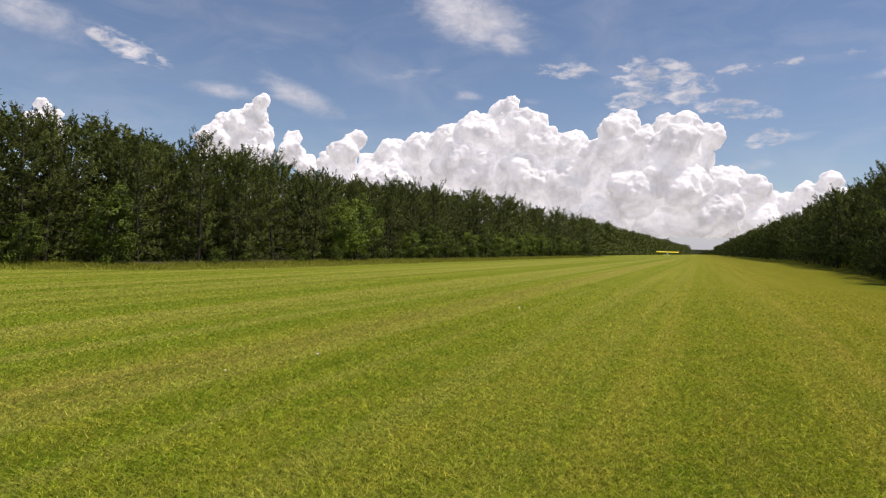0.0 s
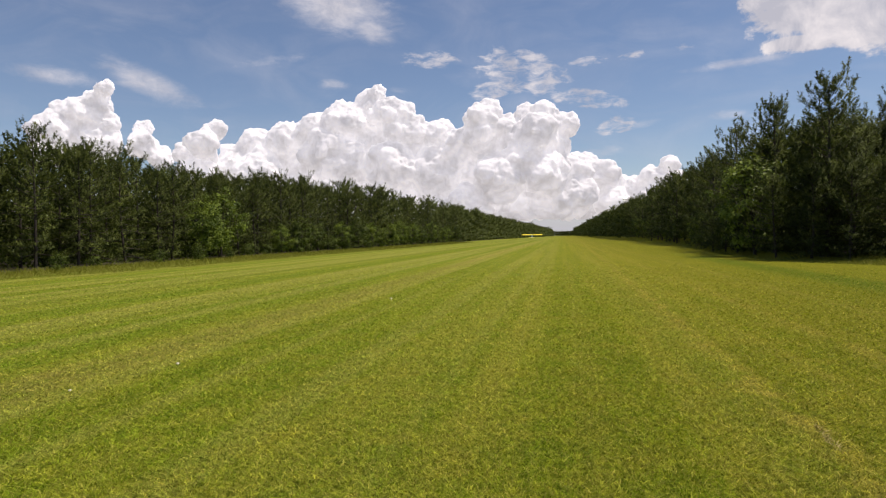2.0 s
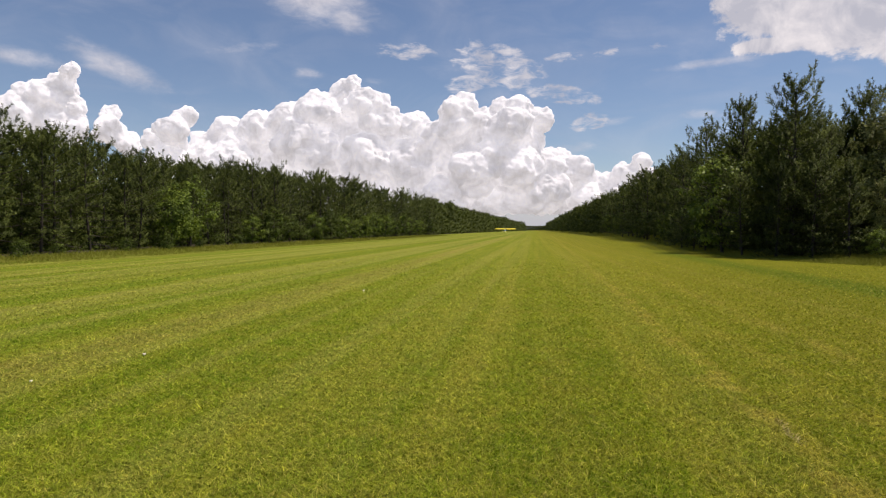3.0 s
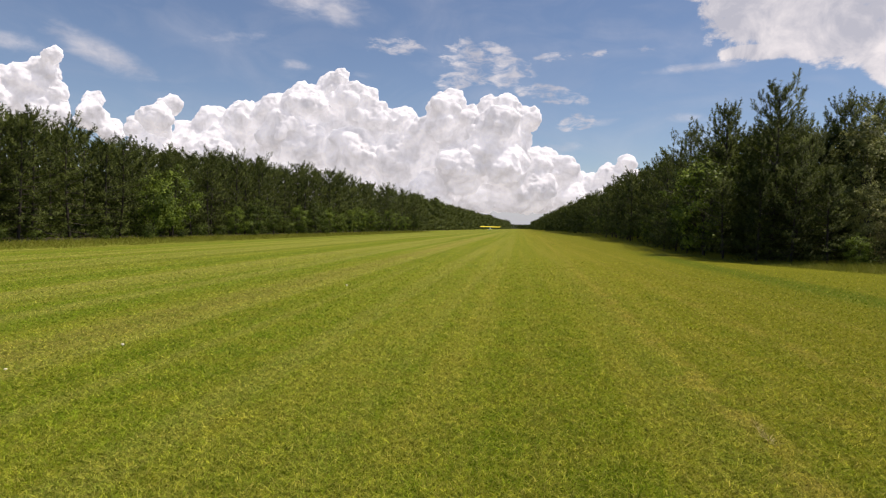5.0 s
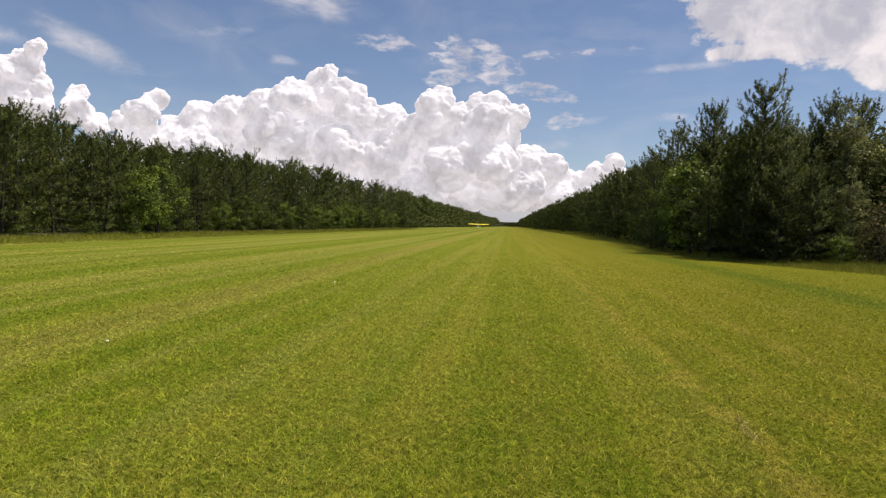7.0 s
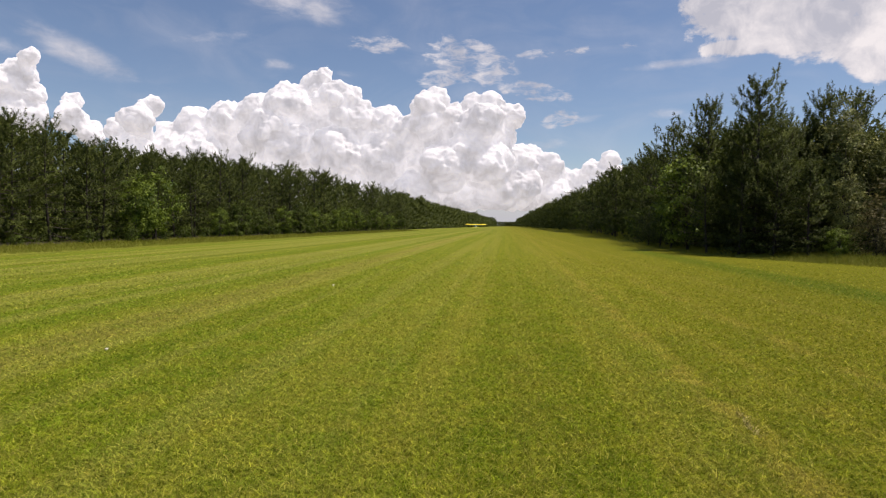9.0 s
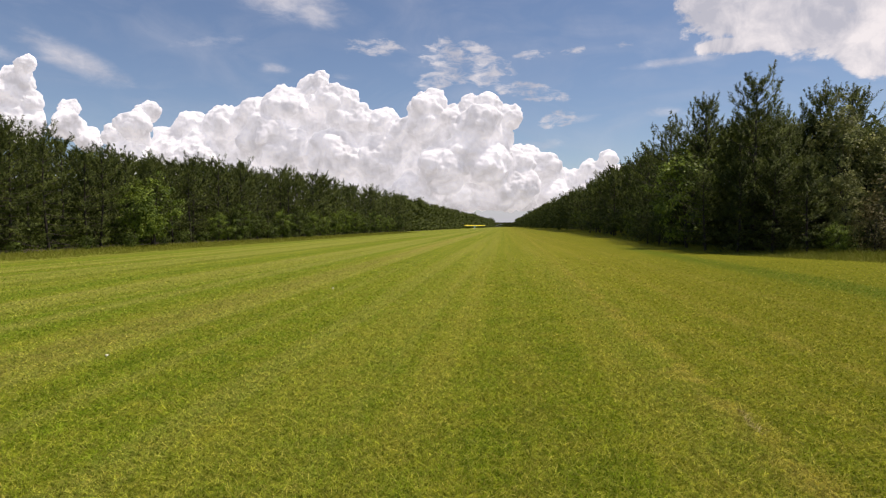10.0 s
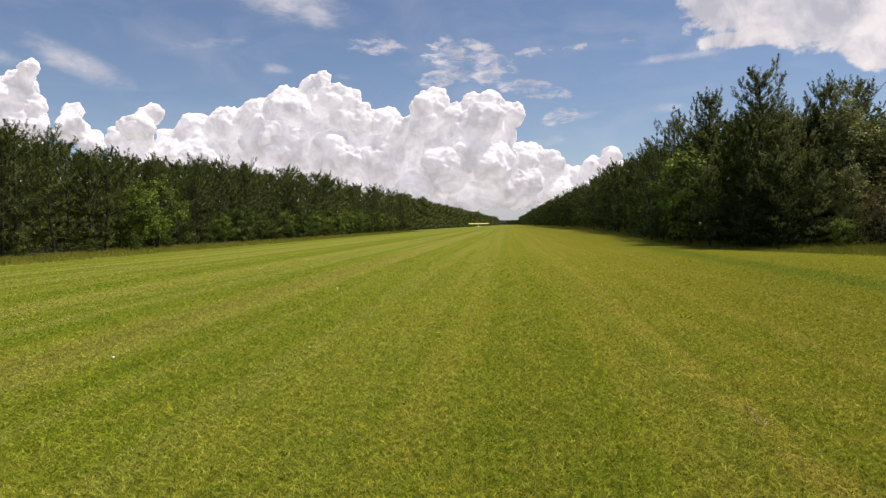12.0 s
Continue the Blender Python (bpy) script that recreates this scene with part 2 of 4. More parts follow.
    # Multiplies the colour darker and lighter, in place of shadowing between clumps.
    shade = m.math("MULTIPLY", m.ramp(sprig, 0.36, 0.64, 1.0 - 0.26 * clumped, 1.0 + 0.28 * clumped), m.ramp(clump, 0.36, 0.64, 1.0 - 0.22 * clumped, 1.0 + 0.22 * clumped))
    tone = m.add("ShaderNodeCombineColor", Red=shade, Green=shade, Blue=shade).outputs[0]
    return m.mix(1.0, col, tone, "MULTIPLY")


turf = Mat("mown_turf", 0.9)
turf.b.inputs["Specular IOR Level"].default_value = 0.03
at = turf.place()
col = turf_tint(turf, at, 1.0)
gap_shade = turf.noise(48.0, 4.0, 0.7, at)
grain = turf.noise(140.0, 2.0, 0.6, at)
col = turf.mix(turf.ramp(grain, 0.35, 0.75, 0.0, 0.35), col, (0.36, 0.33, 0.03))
# Dark specks painted in for the shade down between the blades.
col = turf.mix(turf.ramp(gap_shade, 0.34, 0.66, 0.45, 0.0), col, (0.085, 0.080, 0.007))
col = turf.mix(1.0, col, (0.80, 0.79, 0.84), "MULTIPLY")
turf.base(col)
turf.bump(turf.math("ADD", turf.noise(30.0, 5.0, 0.7, at), turf.noise(6.0, 3.0, 0.6, at)), 0.45, 0.05)

def grass_material(name, spread):
    """Living blades: the turf's colours, varied from blade to blade by spread."""
    m = Mat(name, 0.65)
    m.b.inputs["Specular IOR Level"].default_value = 0.08
    at = m.place()
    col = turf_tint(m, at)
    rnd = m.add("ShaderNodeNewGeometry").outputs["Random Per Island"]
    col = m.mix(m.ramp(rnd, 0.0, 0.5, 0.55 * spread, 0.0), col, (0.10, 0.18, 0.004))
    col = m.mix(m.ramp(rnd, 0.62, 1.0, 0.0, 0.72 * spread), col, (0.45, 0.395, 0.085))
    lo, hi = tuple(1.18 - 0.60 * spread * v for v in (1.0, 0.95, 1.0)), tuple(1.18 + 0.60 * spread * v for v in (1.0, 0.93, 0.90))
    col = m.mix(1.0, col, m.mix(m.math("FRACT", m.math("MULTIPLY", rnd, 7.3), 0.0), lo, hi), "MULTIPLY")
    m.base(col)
    m.translucent(col, 0.35)
    return m


blade = grass_material("grass_blade", 1.0)
far_blade = grass_material("grass_blade_far", 0.85)

straw = Mat("dead_straw", 0.8)
straw.b.inputs["Specular IOR Level"].default_value = 0.1
straw.base(straw.mix(straw.add("ShaderNodeNewGeometry").outputs["Random Per Island"], (0.36, 0.30, 0.09), (0.56, 0.47, 0.20)))

tall = Mat("tall_grass", 0.75)
tall.b.inputs["Specular IOR Level"].default_value = 0.1
rnd = tall.add("ShaderNodeNewGeometry").outputs["Random Per Island"]
col = tall.mix(tall.noise(0.5, 3.0), (0.150, 0.180, 0.018), (0.240, 0.240, 0.036))
col = tall.mix(tall.ramp(rnd, 0.7, 1.0, 0, 0.45), col, (0.34, 0.27, 0.08))
tall.base(col)
tall.translucent(col, 0.3)

litter = Mat("forest_litter", 0.95)
at = litter.place()
litter.base(litter.mix(litter.ramp(litter.noise(1.5, 6.0, 0.65, at), 0.35, 0.65), (0.040, 0.036, 0.020), (0.085, 0.065, 0.035)))
litter.bump(litter.noise(8.0, 5.0, 0.7, at), 0.8, 0.1)


def leaf_material(name, dark, light, gloss, glow):
    m = Mat(name, gloss)
    m.b.inputs["Specular IOR Level"].default_value = 0.12
    r = m.add("ShaderNodeNewGeometry").outputs["Random Per Island"]
    o = m.add("ShaderNodeObjectInfo").outputs["Random"]
    c = m.mix(m.ramp(r, 0.0, 1.0), dark, light)
    c = m.mix(m.ramp(o, 0.0, 1.0, 0.0, 0.45), c, tuple(0.75 * v for v in light), "MIX")
    c = m.mix(m.ramp(m.noise(0.6, 3.0), 0.35, 0.7, 0.0, 0.5), c, dark)
    # Sunlit and shaded clumps painted into the foliage colour by noise.
    clump = m.noise(1.05, 2.0, 0.5)
    c = m.mix(m.ramp(clump, 0.50, 0.62, 0.0, 0.75), c, tuple(1.3 * v for v in light))
    c = m.mix(m.ramp(clump, 0.48, 0.38, 0.0, 0.70), c, tuple(0.7 * v for v in dark))
    m.base(c)
    m.translucent(c, glow)
    return m


needle = leaf_material("pine_needles", (0.038, 0.057, 0.011), (0.100, 0.124, 0.025), 0.6, 0.30)
leaf = leaf_material("broad_leaves", (0.032, 0.054, 0.009), (0.118, 0.158, 0.024), 0.5, 0.26)
fresh_leaf = leaf_material("fresh_leaves", (0.055, 0.094, 0.012), (0.190, 0.250, 0.034), 0.5, 0.30)
vine_leaf = leaf_material("vine_leaves", (0.085, 0.100, 0.028), (0.290, 0.305, 0.100), 0.5, 0.32)
dry_leaf = leaf_material("brownish_leaves", (0.085, 0.078, 0.028), (0.235, 0.200, 0.080), 0.6, 0.26)

bark = Mat("pine_bark", 0.9)
at = bark.place((1, 1, 0.3))
bark.base(bark.mix(bark.ramp(bark.noise(9.0, 6.0, 0.65, at), 0.35, 0.65), (0.022, 0.017, 0.013), (0.060, 0.046, 0.036)))
bark.bump(bark.noise(14.0, 5.0, 0.7, at), 0.8, 0.03)

vapour = Mat("cloud_vapour", 1.0, 0.0, (0.42, 0.42, 0.425))
vapour.b.inputs["Specular IOR Level"].default_value = 0.0
vapour.b.inputs["Subsurface Weight"].default_value = 0.25
vapour.b.inputs["Subsurface Radius"].default_value = (1.0, 1.0, 1.0)
vapour.b.inputs["Subsurface Scale"].default_value = 60.0
# Emission stands in for sunlight scattered within the cloud; noise paints grey and white parts.
vapour.b.inputs["Emission Color"].default_value = (0.935, 0.955, 1.0, 1)
at = vapour.place()
density = vapour.noise(0.0085, 6.0, 0.62, at, 0.4)
vapour.put(vapour.ramp(density, 0.36, 0.64, 0.40, 0.68), vapour.b.inputs["Emission Strength"])
vapour.bump(vapour.noise(0.026, 6.0, 0.64, at), 0.42, 30.0)


# ---- mesh helpers ----
def link_mesh(name, verts, faces, material, parent=None, label="", smooth=False, normals=None):
    """One mesh object from arrays of corners and equal-sized faces. normals: one for each corner, for the soft shading of leaf masses."""
    verts, faces = np.asarray(verts, dtype=np.float32), np.asarray(faces, dtype=np.int32)
    me = bpy.data.meshes.new(name)
    k = faces.shape[1]
    me.vertices.add(len(verts))
    me.vertices.foreach_set("co", verts.ravel())
    me.loops.add(faces.size)
    me.loops.foreach_set("vertex_index", faces.ravel())
    me.polygons.add(len(faces))
    me.polygons.foreach_set("loop_start", np.arange(0, faces.size, k, dtype=np.int32))
    me.polygons.foreach_set("use_smooth", np.full(len(faces), smooth or normals is not None))
    me.update(calc_edges=True)
    me.validate()
    if normals is not None:
        me.normals_split_custom_set_from_vertices(np.asarray(normals, dtype=np.float32))
    me.materials.append(material.m)
    ob = new(name, me)
    ob.parent = parent
    return tagged(ob, label)


def part(name, bm, material, parent, label="", smooth=False):
    """A bmesh as one mesh object under a thing or a part."""
    me = bpy.data.meshes.new(name)
    bmesh.ops.recalc_face_normals(bm, faces=bm.faces)
    for fc in bm.faces:
        fc.smooth = smooth
    bm.to_mesh(me)
    bm.free()
    me.materials.append(material.m)
    ob = new(name, me)
    ob.parent = parent
    return tagged(ob, label)


def tubes(paths, sides):
    """Tapered tubes: each path is a list of (point, radius). Quads."""
    vs, fs, base = [], [], 0
    for path in paths:
        pts = np.array([p for p, r in path])
        d = pts[-1] - pts[0]
        d = d / (np.linalg.norm(d) + 1e-9)
        ref = np.array((1.0, 0, 0)) if abs(d[0]) < 0.8 else np.array((0, 1.0, 0))
        a = np.cross(d, ref)
        a /= np.linalg.norm(a)
        b = np.cross(d, a)
        for p, r in path:
            for k in range(sides):
                t = 2 * math.pi * k / sides
                vs.append(p + r * (math.cos(t) * a + math.sin(t) * b))
        for i in range(len(path) - 1):
            for k in range(sides):
                k2 = (k + 1) % sides
                fs.append((base + i * sides + k, base + i * sides + k2, base + (i + 1) * sides + k2, base + (i + 1) * sides + k))
        base += len(path) * sides
    return np.array(vs), np.array(fs)


def unit(v):
    return v / (np.linalg.norm(v, axis=-1, keepdims=True) + 1e-9)


def face_out(v, f, n):
    """Turns triangles round so that each faces the way of its normal."""
    a, b, c = v[f[:, 0]], v[f[:, 1]], v[f[:, 2]]
    back = (np.cross(b - a, c - a) * n[f[:, 0]]).sum(1) < 0
    f = f.copy()
    f[back] = f[back][:, ::-1]
    return f


def needles(rng, shoots, per, length, width, lift=0.75):
    """Bottle-brush shoots: narrow triangles that stand out all along each shoot. Returns corners, faces, normals."""
    root0, axis, size, out = shoots
    k = len(root0) * per
    p, a, z, o = (np.repeat(q, per, 0) for q in (root0, axis, size, out))
    q = rng.random((k, 1)) ** 0.8
    ring = rng.normal(size=(k, 3))
    ring = unit(ring - (ring * a).sum(1, keepdims=True) * a)
    tip = unit(a * rng.uniform(0.45, 1.0, (k, 1)) + ring * rng.uniform(0.7, 1.1, (k, 1))) * length * rng.uniform(0.7, 1.15, (k, 1)) * (1.1 - 0.35 * q)
    side = unit(np.cross(tip, rng.normal(size=(k, 3)))) * width
    root = p + a * z * q
    v = np.stack([root - side, root + side, root + tip], 1).reshape(-1, 3)
    n = unit(ring * 0.4 + o * 0.75 + np.array((0, 0, lift)) * (0.4 + q) + rng.normal(0, 0.12, (k, 3)))
    n = np.repeat(n, 3, 0)
    f = np.arange(len(v)).reshape(-1, 3)
    return v, face_out(v, f, n), n


def leaves(rng, centres, size, outward=None):
    """Single leaves: kite-shaped, folded along the midrib, hanging at random. Returns corners, faces, normals."""
    k = len(centres)
    if outward is None:
        outward = rng.normal(0, 0.5, (k, 3))
    n = unit(outward + np.array((0, 0, 0.7)) + rng.normal(0, 0.45, (k, 3)))
    d = rng.normal(size=(k, 3)) + np.array((0, 0, -0.35))
    d = unit(d - 0.8 * (d * n).sum(1, keepdims=True) * n)
    s = unit(np.cross(d, n))
    z = size * rng.uniform(0.7, 1.3, (k, 1))
    v = np.stack([centres, centres + d * z * 0.5 + s * z * 0.36 + n * z * 0.1, centres + d * z,
                  centres + d * z * 0.5 - s * z * 0.36 + n * z * 0.1], 1).reshape(-1, 3)
    i = 4 * np.arange(k)[:, None]
    n = np.repeat(n, 4, 0)
    return v, face_out(v, np.concatenate([i + [0, 1, 2], i + [0, 2, 3]]), n), n


def pine_frame(rng, height, reach, bare, branches, along, brush=0.85):
    """Trunk path, limb paths and the shoots (foot, axis, length, outward way) of one pine: whorled limbs that turn up at their ends."""
    lean = rng.normal(0, 0.012, 2)
    bow = rng.normal(0, 0.14, 2)
    r0 = 0.008 * height + 0.03

    def stem(f):
        return np.array((lean[0] * f * height + bow[0] * math.sin(3.1 * f), lean[1] * f * height + bow[1] * math.sin(2.6 * f), f * height))

    trunk = [(stem(f), r0 * (1.12 - f) + 0.012) for f in np.linspace(0, 0.97, 9)]
    limbs, shoots = [], []
    turn, side = rng.uniform(0, 6.28), rng.uniform(0, 6.28)

    def shoot(p, way, size, out):
        shoots.append((p, way / np.linalg.norm(way), size, out))

    for i in range(branches):
        q = (i + rng.uniform(-0.4, 0.4)) / branches
        u = max(0.0, min(1.0, q)) ** 1.05
        f = bare + (0.96 - bare) * u
        turn += 2.4 + rng.normal(0, 0.4)
        full = (1 - u ** 2.6) ** 0.75 * (0.84 + 0.16 * min(1, u * 2.5))
        span = reach * (0.20 + 0.80 * full) * rng.uniform(0.62, 1.12) * (1 + 0.18 * math.cos(turn - side))
        flat = np.array((math.cos(turn), math.sin(turn), 0.0))
        across = np.array((-math.sin(turn), math.cos(turn), 0.0))
        rise = -0.28 + 0.91 * u ** 1.15 + rng.normal(0, 0.12)
        p0 = stem(f)

        def limb(w):
            return p0 + flat * span * w + np.array((0, 0, span * (rise * w + (0.10 + 0.25 * u) * w * w)))

        rb = 0.010 + 0.012 * span
        limbs.append([(limb(0), rb), (limb(0.5), rb * 0.6), (limb(1.0), 0.008)])
        for k in range(along):
            w = 1.0 - 0.93 * (k / along) ** 1.1 + rng.normal(0, 0.02)
            swing = (1 if k % 2 else -1) * rng.uniform(0.35, 1.0) if k else rng.normal(0, 0.2)
            foot = limb(w) + across * swing * span * 0.16 * (1.15 - w) * rng.uniform(0.3, 1.6) + rng.normal(0, 0.05, 3)
            way = flat * (0.55 - 0.30 * u) + across * swing * 0.55 + np.array((0, 0, 0.55 + 0.65 * u)) + rng.normal(0, 0.16, 3)
            shoot(foot, way, brush * rng.uniform(0.55, 1.1) * (1.0 if k < 3 else 0.75), flat * 0.9)
    top = stem(0.95)
    shoot(top, np.array((0.0, 0, 1)), brush * 1.3, np.array((0, 0, 0.5)))
    for k in range(7):
        t = turn + k * 2.4
        flat = np.array((math.cos(t), math.sin(t), 0.0))
        shoot(stem(0.955 - 0.012 * k), flat * rng.uniform(0.35, 0.7) + np.array((0, 0, 1.0)), brush * rng.uniform(0.8, 1.2), flat * 0.6)
    return trunk, limbs, tuple(np.array(c) for c in ([q[0] for q in shoots], [q[1] for q in shoots], [[q[2]] for q in shoots], [q[3] for q in shoots]))


def join(*meshes):
    vs, fs, base = [], [], 0
    for v, f in meshes:
        vs.append(v)
        fs.append(f + base)
        base += len(v)
    return np.concatenate(vs), np.concatenate(fs)


def pine(seed, height, reach, bare, branches, along, per, length, width, label, brush=0.85):
    rng = np.random.default_rng(seed)
    trunk, limbs, shoots = pine_frame(rng, height, reach, bare, branches, along, brush)
    tree = tagged(new("pine_tree"), label, "tree")
    link_mesh("trunk", *join(tubes([trunk], 7), tubes(limbs, 3)), bark, tree, "grey-brown bark with thin limbs", True)
    v, f, n = needles(rng, shoots, per, length, width)
    link_mesh("crown", v, f, needle, tree, "dark green needles in brush-like shoots", normals=n)
    return tree


def broadleaf_frame(rng, height, reach, low, clumps):
    trunk_top = height * 0.55
    trunk = [(np.array((0.05 * math.sin(4 * f), 0.06 * math.sin(3 * f), f * trunk_top)), 0.012 * height * (1.2 - f) + 0.01) for f in np.linspace(0, 1, 6)]
    centres, limbs = [], []
    for i in range(clumps):
        d = rng.normal(size=3)
        d /= np.linalg.norm(d)
        q = rng.uniform(0.35, 1.0) ** 0.5
        z = low + (height - low) * (0.5 + 0.5 * d[2] * q)
        f = (z - low) / (height - low)
        wide = reach * (0.55 + 0.45 * math.sin(math.pi * min(1, f * 0.9 + 0.12))) * (0.85 + 0.3 * math.sin(5 * math.atan2(d[1], d[0]) + seed_of(rng)))
        flat = math.hypot(d[0], d[1]) + 1e-6
        c = np.array((d[0] / flat * wide * q * min(1, flat + 0.15), d[1] / flat * wide * q * min(1, flat + 0.15), z))
        centres.append(c)
        if i % 6 == 0:
            p0 = trunk[min(5, 1 + int(4 * rng.random()))][0]
            limbs.append([(p0, 0.02 + 0.004 * height), ((p0 + c) / 2 + np.array((0, 0, 0.1)), 0.018), (c, 0.006)])
    return trunk, limbs, np.array(centres)


def seed_of(rng):
    return float(rng.uniform(0, 0.6))


def broadleaf(seed, height, reach, low, clumps, per, size, spread, material, label, name="broadleaf_tree", category="tree"):
    rng = np.random.default_rng(seed)
    trunk, limbs, c = broadleaf_frame(rng, height, reach, low, clumps)
    tree = tagged(new(name), label, category)
    link_mesh("trunk" if name != "shrub" else "stem", *join(tubes([trunk], 6), tubes(limbs, 3)), bark, tree, "", True)
    spray = rng.normal(0, 1, (len(c) * per, 3)) * np.array((1, 1, 0.75))
    pts = np.repeat(c, per, 0) + spray * spread
    middle = np.array((0, 0, 0.5 * (low + height)))
    v, f, nrm = leaves(rng, pts, size, 0.7 * unit(spray) + 0.8 * unit((pts - middle) / np.array((reach, reach, height * 0.5))))
    link_mesh("crown", v, f, material, tree, "loose clumps of green leaves", normals=nrm)
    return tree


def at_place(x, y, turn, size, tall_by=1.0):
    return pose(x, y, float(rise(x, y)), 0, 0, turn) @ Matrix.Diagonal((size, size, size * tall_by, 1))


# ---- ground: one sheet of turf to the horizon ----
bm = bmesh.new()
bmesh.ops.create_grid(bm, x_segments=40, y_segments=40, size=4800)
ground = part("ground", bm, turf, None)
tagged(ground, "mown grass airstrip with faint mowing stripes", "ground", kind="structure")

def floor_sheet(x0, x1, y0, y1):
    bm = bmesh.new()
    ring = [bm.verts.new(p) for p in ((x0, y0, 0.004), (x1, y0, 0.004), (x1, y1, 0.004), (x0, y1, 0.004))]
    bm.faces.new(ring)
    tagged(part("forest_floor", bm, litter, None), "dark needle litter under the pines", "ground", kind="structure")


def ease(v, lo, hi):
    q = np.clip((v - lo) / (hi - lo), 0.0, 1.0)
    return q * q * (3 - 2 * q)


def rise(x, y):
    """Height of the low bank along the wood on the right."""
    foot = 12.6 + 4.4 * np.clip((y - 56) / 50, 0, 1)
    return 0.9 * ease(x, foot, foot + 4.6) * ease(y, 58.0, 105.0)


BANK_X = np.concatenate([np.linspace(12.0, 23.0, 23), [26.0, 40.0, 90.0]])
BANK_Y = np.concatenate([np.arange(56.0, 110.0, 2.0), np.linspace(110.0, 1300.0, 60)])
gx, gy = np.meshgrid(BANK_X, BANK_Y)
k = np.arange(len(BANK_Y) - 1)[:, None] * len(BANK_X) + np.arange(len(BANK_X) - 1)[None]
k = k.reshape(-1, 1)
bank_mesh = link_mesh("bank", np.stack([gx, gy, rise(gx, gy) + 0.006 - 0.02 * (gx > 80)], -1).reshape(-1, 3), k + np.array([0, 1, len(BANK_X) + 1, len(BANK_X)]), turf, smooth=True)
tagged(bank_mesh, "low grassy bank in front of the pine wood", "ground", kind="structure")

floor_sheet(-4700, -30.6, 26, 4700)
floor_sheet(-4700, -44, -4700, 26)
floor_sheet(16.2, 4700, 43.6, 58)
floor_sheet(90.0, 4700, 76, 4700)
floor_sheet(-30.6, 20.6, 1305, 4700)

# ---- clouds: towering cumulus far beyond the woods ----
CLOUDS = {
    3500: [(-1985, 500, 115), (-1843, 575, 140), (-1649, 584, 163), (-1458, 615, 171), (-1267, 677, 175), (-1137, 773, 146),
           (-1075, 853, 77), (-962, 704, 144), (-828, 604, 118), (-695, 585, 127), (-964, 393, 203), (-1236, 429, 208),
           (-1512, 399, 213), (-1793, 386, 201), (-696, 358, 199), (-432, 355, 181), (-840, 500, 170), (-930, 610, 140), (-1100, 560, 190),
           (-560, 450, 160), (-1380, 520, 180), (-1950, 420, 170), (-1650, 230, 200), (-1300, 220, 210), (-950, 200, 210), (-620, 190, 200)],
    3300: [(-531, 504, 125), (-432, 624, 107), (-382, 669, 72), (-284, 561, 109), (-169, 634, 100), (-87, 639, 100),
           (3, 586, 87), (-41, 452, 123), (-193, 393, 154), (-101, 195, 138), (-346, 166, 139), (-120, 520, 140),
           (-250, 470, 150), (-370, 440, 150), (-330, 300, 160), (-80, 320, 150), (-420, 540, 110), (-260, 150, 160), (-480, 160, 160), (50, 330, 115), (75, 210, 125), (0, 180, 120)],
    3700: [(106, 386, 131), (240, 335, 121), (390, 266, 121), (522, 315, 104), (603, 381, 80), (653, 314, 77),
           (124, 201, 137), (358, 166, 121), (20, 300, 150), (240, 230, 140), (520, 200, 120), (300, 170, 130), (640, 160, 120)],
    3200: [(-1967, 619, 71), (-1995, 542, 99), (-2079, 482, 107), (-2178, 498, 80), (-2065, 373, 124)],
    3310: [(-2537, 680, 78), (-2487, 582, 108), (-2402, 500, 95)],
    3000: [(-2500, 838, 58), (-2580, 770, 98), (-2700, 715, 130), (-2840, 640, 120), (-2535, 660, 84), (-2620, 690, 125), (-2760, 600, 150), (-2600, 560, 150), (-2900, 540, 130)],
    2200: [(-3335, 690, 57), (-3209, 636, 55), (-3320, 590, 80), (-3200, 540, 80), (-3420, 560, 70)],
}


def billow_texture(name, size, kind):
    t = bpy.data.textures.new(name, kind)
    t.noise_scale = size
    if kind == "CLOUDS":
        t.noise_depth = 4
    return t


warp = billow_texture("warp", 120.0, "CLOUDS")
knobs = billow_texture("knobs", 38.0, "VORONOI")
wisp = billow_texture("wisp", 26.0, "CLOUDS")


def ball(level):
    """Corners and triangles of a unit icosphere."""
    bm = bmesh.new()
    bmesh.ops.create_icosphere(bm, subdivisions=level, radius=1.0)
    bm.verts.ensure_lookup_table()
    v, f = np.array([q.co for q in bm.verts]), np.array([[q.index for q in t.verts] for t in bm.faces])
    bm.free()
    return v, f


BALLS = [ball(3), ball(2), ball(1)]
BASE = 74.0


